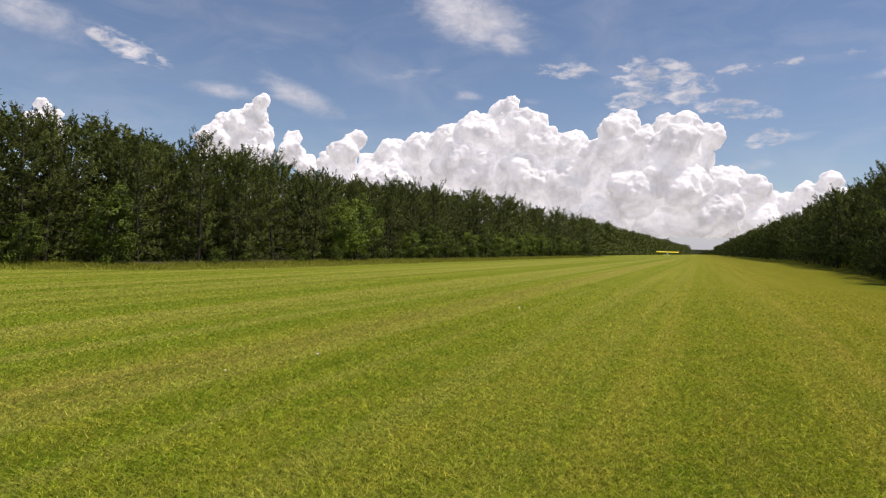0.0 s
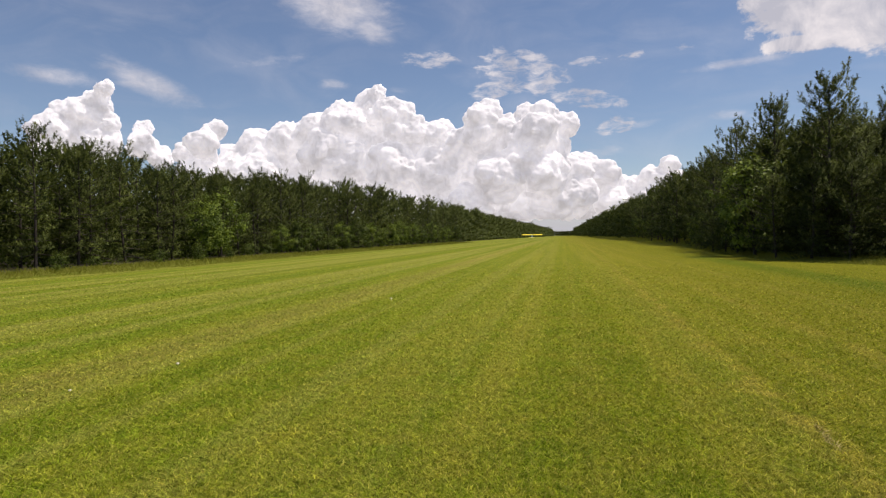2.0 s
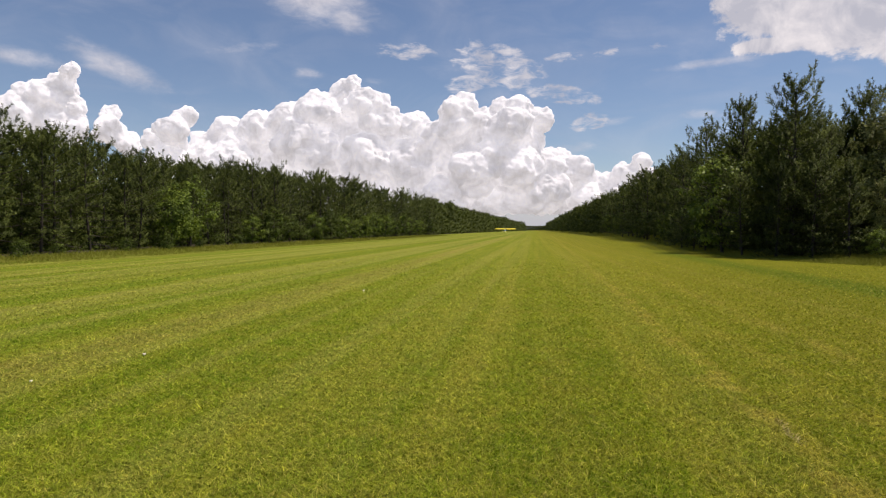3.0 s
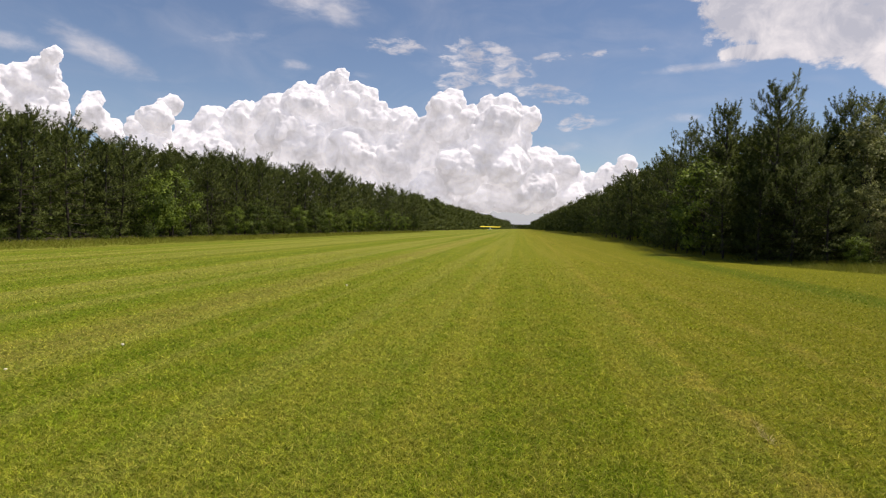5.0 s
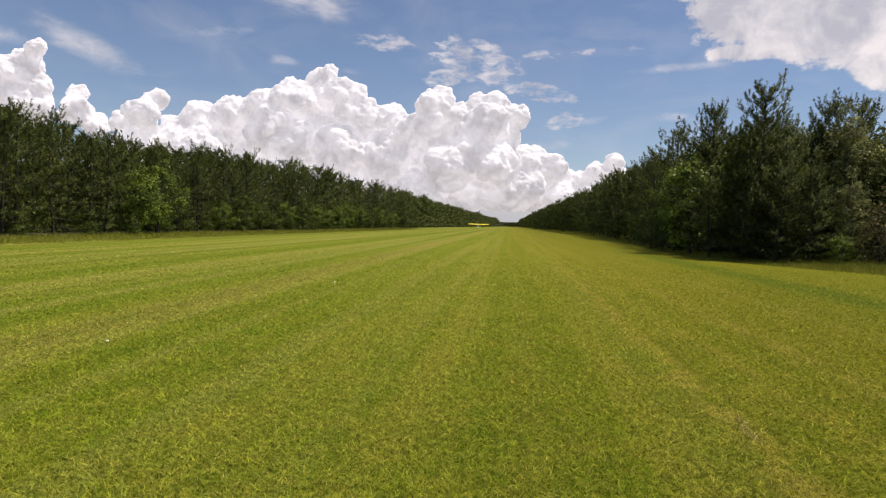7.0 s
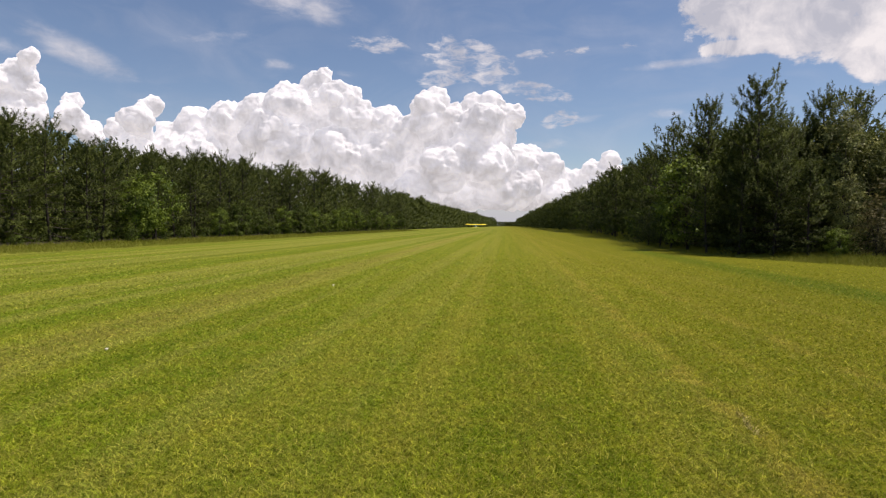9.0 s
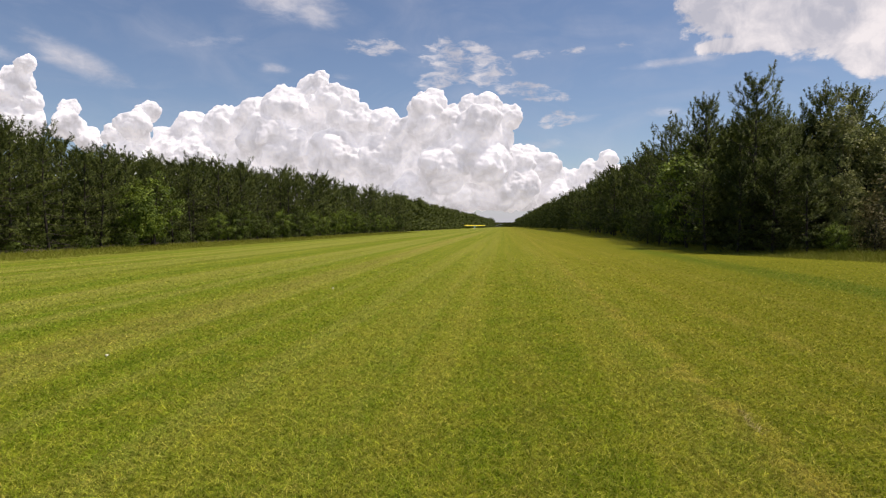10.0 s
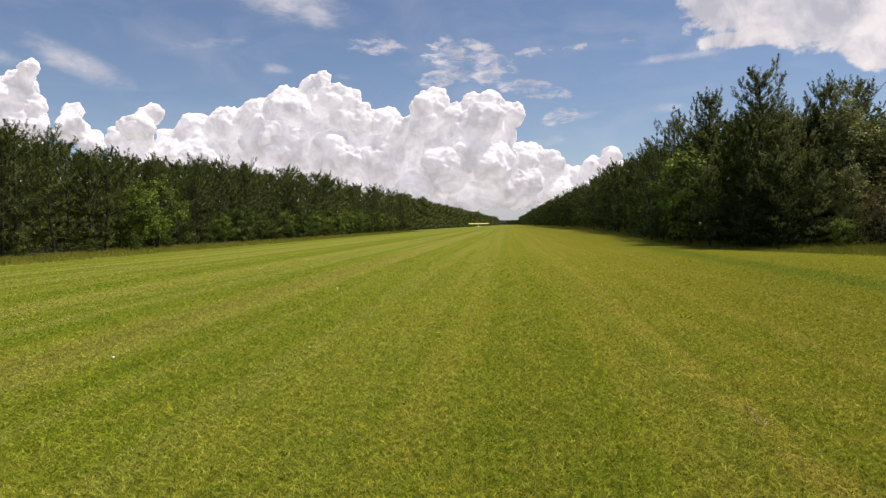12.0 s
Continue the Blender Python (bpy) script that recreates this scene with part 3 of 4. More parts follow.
def cumulus(depth, lobes):
    """A heap of lobes that carry smaller and smaller knobs, melted into one skin, on a flat base."""
    rng = np.random.default_rng(depth)
    pieces = []

    def heap(c, r, level):
        v, f = BALLS[level]
        pieces.append((v * r + c, f))
        if level == 2:
            return
        for k in range((18, 5)[level]):
            d = rng.normal(size=3)
            d /= np.linalg.norm(d)
            d[1] = -abs(d[1]) if rng.random() < 0.8 else d[1]
            d[2] = abs(d[2]) * 0.95 - 0.25
            q = r * float(rng.uniform(0.15, 0.48)) if level == 0 else r * float(rng.uniform(0.25, 0.5))
            heap(c + d * (r * 1.04 - q * 0.6), q, level + 1)

    for x, z, r in lobes:
        heap(np.array((x, depth + float(rng.uniform(-0.6, 0.6)) * r, z)), r * 0.82, 0)
    v, f = join(*pieces)
    v[:, 2] = np.where(v[:, 2] < BASE, BASE + 0.12 * (v[:, 2] - BASE), v[:, 2])
    ob = link_mesh("cloud", v, f, vapour, smooth=True)
    tagged(ob, "white towering cumulus cloud above the woods", "cloud", "cumulus clouds", "structure")
    rm = ob.modifiers.new("union", "REMESH")
    rm.mode, rm.voxel_size, rm.use_smooth_shade = "VOXEL", 8.0, True
    sm = ob.modifiers.new("soften", "SMOOTH")
    sm.factor, sm.iterations = 0.5, 3
    for tex, amount, level in ((warp, 95.0, 0.5), (knobs, -12.0, 0.35), (wisp, 17.0, 0.5)):
        dm = ob.modifiers.new(tex.name, "DISPLACE")
        dm.texture, dm.texture_coords, dm.strength, dm.mid_level = tex, "LOCAL", amount, level
    last = ob.modifiers.new("blend", "SMOOTH")
    last.factor, last.iterations = 0.5, 1
    return ob


for depth, lobes in CLOUDS.items():
    cumulus(depth, lobes)

# ---- woods ----
LONG_PINE = "tall dark green pine at the edge of the grass strip"
near_pines = [pine(11 + i, 12.0, 2.9 + 0.2 * (i % 3), 0.05 + 0.03 * (i % 3), 68, 10, 26, 0.24, 0.027, LONG_PINE, 0.92) for i in range(5)]
row_pines = [pine(21 + i, 11.5, 3.1, 0.07 + 0.04 * (i % 2), 52, 8, 20, 0.29, 0.032, LONG_PINE, 0.85) for i in range(4)]
mid_pines = [pine(31 + i, 11.0, 3.1, 0.10, 40, 8, 11, 0.38, 0.062, LONG_PINE, 0.9) for i in range(4)]
low_pines = [pine(41 + i, 11.0, 3.2, 0.08, 30, 6, 12, 0.44, 0.062, LONG_PINE, 1.0) for i in range(3)]
far_frames = [pine_frame(np.random.default_rng(51 + i), 11.0, 3.2, 0.05, 24, 5, 1.1) for i in range(4)]
GREEN = "light green broadleaf tree in front of dark pines"
near_broad = [broadleaf(61 + i, 6.0, 2.3, 0.5, 72, 48, 0.18, 0.21, fresh_leaf if i < 2 else leaf, GREEN) for i in range(3)]
vine_tree = broadleaf(71, 11.0, 2.2, 0.8, 130, 46, 0.17, 0.24, vine_leaf, "tall leafy tree overgrown with pale vines")
shrubs = [broadleaf(81 + i, 2.2, 1.3, 0.1, 40, 25, 0.15, 0.2, leaf, "low green shrub at the foot of the pines", "shrub", "shrub") for i in range(2)]
brown_shrub = broadleaf(91, 4.0, 1.7, 0.1, 90, 26, 0.12, 0.24, dry_leaf, "tall brownish shrub at the end of the grove", "shrub", "shrub")
prng = np.random.default_rng(5)
used = set()


def drift(x, y):
    """Towards its far end the strip narrows on the left."""
    return 0.028 * max(0.0, y - 300.0) if x < 0 else 0.0


def plant(ob, x, y, size=1.0, tall_by=1.0, group="", label=""):
    m = at_place(x + drift(x, y), y, float(prng.uniform(0, 360)), size, tall_by)
    if ob.name in used:
        t = copy_thing(ob, m)
        t.matrix_basis = m
    else:
        used.add(ob.name)
        t = ob
        t.matrix_basis = m
    tagged(t, label, group=group)
    return t


# the grove on the right: single trees with their height
GROVE = [(17.0, 44, 12.6), (22.6, 47, 12.2), (26.0, 48, 12.6), (29.5, 46, 11.2), (16.4, 52, 12.8), (15.9, 62, 12.6), (16.2, 71, 11.4)]
GROVE += [(19.6, 51, 11.6), (22.0, 54, 11.8), (18.6, 58, 11.5), (25.5, 54, 11.6), (32.5, 50, 11.5), (20.5, 66, 11.8), (18.6, 82, 11.2)]
GROVE += [(19.0, 88, 11.4), (20.5, 94, 11.2), (28.6, 56, 11.4), (20.4, 45.6, 9.5), (34.5, 47, 11.8)]
GROVE += [(21.0, 49.5, 10.8), (24.8, 50.5, 10.6), (27.9, 45.4, 9.8), (17.6, 48.3, 10.2), (16.0, 56.5, 10.6), (16.2, 66.5, 10.6), (19.6, 54.5, 10.8)]
GROVE += [(25.2, 45.2, 8.8), (17.2, 76.0, 10.4), (20.2, 84.0, 10.8), (23.0, 60.0, 10.8), (30.8, 48.4, 10.2), (22.6, 45.4, 6.8)]
for i, (x, y, h) in enumerate(GROVE):
    pool, model = (near_pines, 12.9) if y < 54 else (row_pines, 12.4)
    plant(pool[i % len(pool)], x, y, h / model, group="pines of the right grove", label="tall dark pine in the shaded grove beside the strip")
FRONT = [(14.3, 45.0, 6.0), (15.6, 42.6, 6.6), (17.2, 41.2, 6.6), (19.0, 40.4, 6.4), (14.4, 58.5, 5.6), (14.6, 64, 5.6), (18.0, 43.0, 8.0)]
for i, (x, y, h) in enumerate(FRONT):
    plant(near_pines[(i + 2) % 5], x, y, h / 11.0, 0.85, group="pines of the right grove", label="young dense dark pine in front of the shaded grove")
plant(vine_tree, 22.6, 43.9, 0.97)
plant(vine_tree, 25.4, 43.6, 0.78)
plant(vine_tree, 21.2, 40.4, 0.52)
plant(near_broad[0], 19.8, 38.5, 0.36)
plant(near_broad[0], 14.6, 50.6, 1.38)
plant(near_broad[2], 14.6, 55.5, 0.95)
plant(near_broad[0], 17.0, 80.0, 0.8)
plant(brown_shrub, 23.6, 39.2, 1.35)
for x, y, s in ((22.0, 38.6, 0.85), (26.6, 42.4, 0.9), (28.2, 42.6, 0.85), (30.6, 42.8, 1.0)):
    plant(brown_shrub, x, y, s)
for x, y, s in ((20.6, 42.4, 0.9), (22.6, 42.2, 0.9), (21.4, 40.6, 0.6), (26.8, 41.4, 0.7), (28.9, 41.2, 0.9), (15.3, 56.5, 0.8), (15.2, 64, 0.9), (15.7, 72, 1.0), (17.8, 86, 1.0)):
    plant(shrubs[int(prng.integers(2))], x, y, s)

# the plantation on the left: three rows near, then two rows
EDGE = -31.0


def bend(y):
    """The near end of the strip widens to the left."""
    return 0.03 * np.maximum(0.0, 30.0 - y) ** 2


def dip(y):
    """The first trees are a little lower in the middle of the near rows."""
    return 0.8 * math.exp(-((y - 50.0) / 11.0) ** 2)


y = 2.0
while y < 92:
    for row, (dx, pool) in enumerate(((-0.6, row_pines), (-4.2, mid_pines), (-7.6, mid_pines if y < 36 else None))):
        if pool is None:
            continue
        h = float(prng.uniform(7.0, 8.4)) + 0.015 * y + 0.4 * row - dip(y)
        x = EDGE + dx - float(bend(y)) + float(prng.normal(0, 0.7))
        plant(pool[int(prng.integers(len(pool)))], x, y + float(prng.normal(0, 0.8)), h / (11.9 if pool is row_pines else 11.5), group="pines of the left plantation", label="slender dark green pine along the plantation edge")
    y += 2.7
while y < 190:
    for row, dx in enumerate((-0.4, -4.6)):
        h = float(prng.uniform(8.1, 10.8)) + 0.4 * row
        plant(mid_pines[int(prng.integers(4))] if y < 125 else low_pines[int(prng.integers(3))], EDGE + dx + float(prng.normal(0, 0.7)), y + float(prng.normal(0, 0.8)), h / 11.3, group="pines of the left plantation", label="slender dark green pine along the plantation edge")
    y += 3.1
# broadleaf trees and shrubs along its foot
for x, y, s in ((-29.6, 46.4, 0.92), (-29.9, 49.6, 1.08), (-29.4, 60.5, 0.55), (-29.3, 65.6, 0.72), (-29.2, 70, 0.6), (-29.4, 79, 0.68), (-29.2, 85, 0.8), (-29.4, 91, 0.7), (-29.3, 97.5, 0.6), (-29.5, 111, 0.85), (-29.3, 127, 0.7), (-29.4, 137, 0.9), (-29.2, 152, 0.75), (-29.3, 168, 0.95), (-29.3, 20.5, 0.45), (-29.4, 24.2, 0.78), (-29.3, 104, 0.75), (-29.2, 118, 0.8)):
    kind = near_broad[int(prng.integers(2))] if 44 < y < 55 else near_broad[2] if y < 45 else near_broad[int(prng.integers(3))]
    plant(kind, x - float(bend(y)), y, s)
for i in range(17):
    y = 10 + i * 4.9 + float(prng.normal(0, 0.7))
    plant(shrubs[int(prng.integers(2))], -29.2 - float(bend(y)) + float(prng.normal(0, 0.5)), y, float(prng.uniform(0.35, 0.8)))

# right side further on
for x, y, s in ((18.4, 103, 0.85), (19.2, 117, 0.75), (19.8, 131, 1.0), (20.2, 150, 0.9), (20.4, 172, 1.0)):
    plant(near_broad[int(prng.integers(3))], x, y, s)
y = 97.0
while y < 200:
    for row, dx in enumerate((0.6, 4.6)):
        h = float(prng.uniform(9.2, 12.2)) + 0.4 * row
        plant(mid_pines[int(prng.integers(4))] if y < 125 else low_pines[int(prng.integers(3))], 18.4 + min(2.4, 0.036 * (y - 97.0)) + dx + float(prng.normal(0, 0.6)), y + float(prng.normal(0, 0.8)), h / 11.3, group="pines of the right wood")
    y += 3.2


def far_woods(seed, places, length=0.92, width=0.17, per=5):
    rng = np.random.default_rng(seed)
    vs, fs, ns, base = [], [], [], 0
    for x, y, h in places:
        _, _, (foot, way, size, out) = far_frames[int(rng.integers(4))]
        s, t = h / 11.2, rng.uniform(0, 6.28)
        turn = np.array(((math.cos(t), -math.sin(t), 0), (math.sin(t), math.cos(t), 0), (0, 0, 1)))
        step = 1 if y < 400 else 2
        grow = 1.0 if y < 400 else 1.35
        v, fc, n = needles(rng, ((foot @ turn.T * s)[::step], (way @ turn.T)[::step], size[::step], (out @ turn.T)[::step]), per, length * grow, width * grow)
        vs.append(v + np.array((x + drift(x, y), y, float(rise(x, y)))))
        fs.append(fc + base)
        ns.append(n)
        base += len(v)
    ob = link_mesh("far_woods", np.concatenate(vs), np.concatenate(fs), needle, normals=np.concatenate(ns))
    return tagged(ob, "dark green pines of a far wood edge or filler rows", "woods", kind="stuff")


def rows_of(rng, x0, sign, y0, y1, tallness):
    places, y = [], y0
    while y < y1:
        for row in range(2):
            places.append((x0 + sign * (4.5 * row) + rng.normal(0, 0.8), y + rng.normal(0, 1), tallness + rng.normal(0, 0.9) + 0.5 * row))
        y += 3.3 + (y - y0) * 0.009
    return places


frng = np.random.default_rng(8)
far_woods(1, rows_of(frng, EDGE - 0.6, -1, 190, 900, 10.0))
far_woods(2, rows_of(frng, 21.4, 1, 200, 1080, 11.0))
far_woods(4, [(-39.2 - row * 4.2 + float(frng.normal(0, 1.0)) - float(bend(y)), float(y), float(frng.uniform(8.2, 9.4)) + 0.012 * float(y) + 0.3 * row - 1.2 * dip(float(y) * 0.8) - 0.4)
              for y in np.arange(10, 100, 2.3) for row in range(3)], 0.40, 0.065, 11)
far_woods(5, [(float(x), 62 + float(frng.normal(0, 3)), float(frng.uniform(10, 11))) for x in np.arange(21, 46, 1.6)], 0.7, 0.14, 6)
# Filler pines added within the grove to block sun and the view through.
far_woods(6, [(float(x), 47.4 + 2.4 * (k % 3) + float(frng.normal(0, 0.6)), float(frng.uniform(7.6, 9.6))) for k, x in enumerate(np.arange(17.4, 36, 0.5))], 0.40, 0.06, 16)
# A second added filler row, to darken the wood behind the front trees.
far_woods(7, [(18.2 + 0.08 * (float(y) - 55) + float(frng.normal(0, 0.5)), float(y), float(frng.uniform(8.0, 9.6))) for y in np.arange(55, 96, 2.8)], 0.6, 0.13, 8)
far_woods(3, [(float(x), 1310 + float(frng.normal(0, 6)), float(frng.uniform(7.5, 9.5))) for x in np.arange(-80, 70, 1.1)])


# ---- thickets: leafy undergrowth behind the first trees ----
def thicket(seed, n, x0, x1, y0, y1, top, material, size=0.24, power=1.4):
    rng = np.random.default_rng(seed)
    p = np.stack([rng.uniform(x0, x1, n), rng.uniform(y0, y1, n), top * rng.random(n) ** power], 1)
    lump = 0.55 + 0.45 * np.sin(p[:, 1] * 0.9 + 1.3 * np.sin(p[:, 0] * 0.8)) * np.sin(p[:, 1] * 0.31 + 2.0)
    p[:, 2] = 0.1 + p[:, 2] * lump + rise(p[:, 0], p[:, 1])
    if x1 < 0:
        p[:, 0] -= bend(p[:, 1])
    v, f, nrm = leaves(rng, p, size)
    ob = link_mesh("undergrowth", v, f, material, normals=nrm)
    tagged(ob, "dense shaded undergrowth between the trunks", "undergrowth", kind="stuff")


thicket(1, 18000, -37.5, -33.5, 2, 90, 4.2, leaf)
thicket(7, 22000, -56.0, -46.0, -30, 100, 9.5, leaf, 0.85, 0.8)
thicket(8, 10000, -44.0, -38.5, 88, 230, 10.0, leaf, 0.75, 0.75)
thicket(2, 6000, -34.0, -31.0, 90, 200, 4.5, leaf)
thicket(3, 9000, 17.5, 36.0, 52.0, 57.0, 5.6, leaf)
thicket(6, 8000, 20.0, 36.0, 47.5, 52.0, 5.2, leaf)
thicket(4, 4000, 17.6, 21.0, 48.0, 78.0, 5.0, leaf)
thicket(5, 5000, 21.5, 24.5, 78.0, 210.0, 5.0, leaf)


# ---- grass ----
def blades(name, rng, x, y, height, width, lean, material, label):
    n = len(x)
    ang = rng.uniform(0, 6.28, n)
    h = height * rng.uniform(0.55, 1.25, n)
    tilt = rng.normal(0, lean, (n, 2)) * h[:, None]
    dx, dy = np.cos(ang) * width / 2, np.sin(ang) * width / 2
    z = np.zeros(n)
    v = np.stack([np.stack([x - dx, y - dy, z - 0.005], 1), np.stack([x + dx, y + dy, z - 0.005], 1),
                  np.stack([x + tilt[:, 0] * 0.4 + dx * 0.7, y + tilt[:, 1] * 0.4 + dy * 0.7, h * 0.6], 1),
                  np.stack([x + tilt[:, 0] * 0.4 - dx * 0.7, y + tilt[:, 1] * 0.4 - dy * 0.7, h * 0.6], 1),
                  np.stack([x + tilt[:, 0], y + tilt[:, 1], h], 1)], 1).reshape(-1, 3)
    i = 5 * np.arange(n)[:, None]
    ob = link_mesh(name, v, np.concatenate([i + [0, 1, 2], i + [0, 2, 3], i + [3, 2, 4]]), material)
    return tagged(ob, label, "grass", kind="stuff")


def simple_blades(name, rng, x, y, height, width, lean, material, label):
    """Far blades: one narrow triangle each."""
    n = len(x)
    ang = rng.uniform(0, 6.28, n)
    h = height * rng.uniform(0.5, 1.25, n)
    tilt = rng.normal(0, lean, (n, 2)) * h[:, None]
    dx, dy = np.cos(ang) * width / 2, np.sin(ang) * width / 2
    z = rise(x, y) - 0.005
    v = np.stack([np.stack([x - dx, y - dy, z], 1), np.stack([x + dx, y + dy, z], 1),
                  np.stack([x + tilt[:, 0], y + tilt[:, 1], z + h], 1)], 1).reshape(-1, 3)
    ob = link_mesh(name, v, np.arange(3 * n).reshape(-1, 3), material)
    return tagged(ob, label, "grass", kind="stuff")


grng = np.random.default_rng(3)
TURF = "short mown grass blades, green mixed with straw"
steps = np.linspace(1.3, 42.0, 4000)
density = 5600 * np.minimum(1.0, (5.0 / steps) ** 2.3) * np.clip((steps - 1.3) / 1.7, 0, 1) * np.clip((42 - steps) / 26, 0, 1)
cumulative = np.cumsum(density * steps * (steps[1] - steps[0]) * radians(108))
n = int(cumulative[-1])
dist = np.interp(grng.random(n) * cumulative[-1], cumulative, steps)
azim = np.radians(grng.uniform(-41, 67, n) + grng.normal(0, 5, n) * np.clip(6 / dist, 0.3, 1.5))
gx, gy = -np.sin(azim) * dist, np.cos(azim) * dist
close = dist + grng.normal(0, 0.6, n) < 5.0
blades("grass", grng, gx[close], gy[close], 0.029, 0.0078, 1.6, blade, TURF)
far = ~close
simple_blades("grass", grng, gx[far], gy[far], 0.034 * (dist[far] / 5) ** 0.2, 0.0122 * (dist[far] / 5) ** 0.55, 1.6, far_blade, TURF)
# a thinner cover behind and around the standing place
n = 60000
dist = 9.0 * grng.random(n) ** 0.6
azim = np.radians(grng.uniform(0, 360, n))
inside = (np.abs((np.degrees(azim) - 13 + 180) % 360 - 180) < 54 + grng.normal(0, 7, n)) & (dist > 1.8 + grng.normal(0, 0.3, n))
gx, gy = -np.sin(azim) * dist, np.cos(azim) * dist
simple_blades("grass", grng, gx[~inside], gy[~inside], 0.034, 0.012, 1.5, blade, TURF)
# a scuffed line of dead grass
n = 130
q = grng.random(n)
blades("dead_grass", grng, 2.30 + -0.08 * q + grng.normal(0, 0.016, n), 6.14 - 0.65 * q + grng.normal(0, 0.04, n), 0.036, 0.010, 1.3, straw,
       "scuffed line of pale dead grass in the turf")


def verge(rng, n, x0, x1, y0, y1):
    x = rng.uniform(x0, x1, n)
    y = y0 + (y1 - y0) * rng.random(n) ** 1.5
    return x, y


ROUGH = "uncut olive grass along the edge of the wood"
x, y = verge(grng, 52000, EDGE + 1.2, -23.6, 6, 170)
x = x - bend(y)
deep = np.clip((-23.6 - bend(y) - x) / 6.0 + 0.12 * np.sin(y * 0.9) + grng.normal(0, 0.12, len(x)), 0.03, 1)
simple_blades("tall_grass", grng, x, y, 0.07 + 0.24 * deep, 0.03 + 0.02 * deep, 0.7, tall, ROUGH)
x, y = verge(grng, 18000, 13.2, 16.6, 44, 190)
shift = 4.6 * np.clip((y - 56) / 50, 0, 1)
deep = np.clip((x - 13.2) / 2.8 + 0.2 * np.sin(y * 0.7) + grng.normal(0, 0.15, len(x)), 0.03, 1)
simple_blades("tall_grass", grng, x + shift, y, 0.06 + 0.34 * deep, 0.03 + 0.02 * deep, 0.6, tall, ROUGH)
x = grng.uniform(13.8, 38, 34000)
front = 40.5 - 9.0 * np.clip((x - 13.8) / 5.0, 0, 1)
y = front + (43.4 - front) * grng.random(34000) ** 0.8
deep = np.clip((y - front) / 4.0 + 0.22 * np.sin(x * 1.3) + 0.14 * np.sin(x * 3.7 + 1.0) + grng.normal(0, 0.15, len(x)), 0.03, 1)
deep *= np.clip((x - 14.0) / 6.0, 0.25, 1)
simple_blades("tall_grass", grng, x, y, 0.06 + 0.42 * deep, 0.025 + 0.025 * deep, 0.6, tall, ROUGH)

# ---- three small white mushrooms in the turf ----
pale = Mat("mushroom_flesh", 0.6)
pale.base(pale.mix(pale.noise(40.0, 3.0), (0.70, 0.64, 0.48), (0.82, 0.78, 0.64)))


def mushroom():
    thing = tagged(new("mushroom"), "small white mushroom standing in mown grass", "mushroom", "white mushrooms")
    bm = bmesh.new()
    bmesh.ops.create_uvsphere(bm, u_segments=16, v_segments=10, radius=0.032)
    for v in bm.verts:
        v.co.z = v.co.z * (0.75 if v.co.z > 0 else 0.2) + 0.05
    part("cap", bm, pale, thing, "", True)
    bm = bmesh.new()
    bmesh.ops.create_cone(bm, cap_ends=True, segments=12, radius1=0.012, radius2=0.009, depth=0.055, matrix=Matrix.Translation((0, 0, 0.022)))
    part("stalk", bm, pale, thing, "", True)
    return thing


first = mushroom()
first.matrix_basis = pose(-4.75, 16.63, 0) @ Matrix.Scale(0.95, 4)
third = copy_thing(first, pose(-5.73, 6.21, 0, -10, 6, 120))
third.matrix_basis = pose(-5.73, 6.21, -0.014, -10, 6, 120) @ Matrix.Scale(0.6, 4)
second = copy_thing(first, pose(-5.40, 7.78, 0, 12, 8, 40))
second.matrix_basis = pose(-5.40, 7.78, -0.012, 12, 8, 40) @ Matrix.Scale(0.7, 4)

# ---- the light aeroplane that has landed and rolls out down the strip ----
yellow = Mat("yellow_fabric", 0.35, 0.0, (0.86, 0.62, 0.01))
yellow.base(yellow.mix(yellow.ramp(yellow.noise(2.0, 4.0), 0.3, 0.7), (0.84, 0.68, 0.010), (0.90, 0.76, 0.02)))
blue = Mat("blue_fabric", 0.3)
blue.base(blue.mix(blue.ramp(blue.noise(2.0, 4.0), 0.3, 0.7), (0.03, 0.22, 0.42), (0.05, 0.30, 0.52)))
white = Mat("white_paint", 0.35, 0.0, (0.8, 0.8, 0.78))
rubber = Mat("tyre_rubber", 0.8, 0.0, (0.03, 0.03, 0.03))
glass = Mat("cabin_glass", 0.05, 0.0, (0.05, 0.06, 0.07))
steel = Mat("dark_steel", 0.4, 0.8, (0.25, 0.25, 0.26))
plane = tagged(new("aeroplane"), "blue high-wing light aeroplane with a yellow wing on the grass", "aeroplane")


def loft(rings, sides=16):
    """A body along y from rings (y, z, half width, half height)."""
    bm = bmesh.new()
    loops = []
    for y, z, a, b in rings:
        loop = []
        for k in range(sides):
            t = 2 * math.pi * k / sides
            c, sn = math.cos(t), math.sin(t)
            loop.append(bm.verts.new((a * math.copysign(abs(c) ** 0.75, c), y, z + b * math.copysign(abs(sn) ** 0.75, sn))))
        loops.append(loop)
    for l0, l1 in zip(loops, loops[1:]):
        for k in range(sides):
            bm.faces.new((l0[k], l0[(k + 1) % sides], l1[(k + 1) % sides], l1[k]))
    bm.faces.new(loops[0]), bm.faces.new(loops[-1])
    return bm


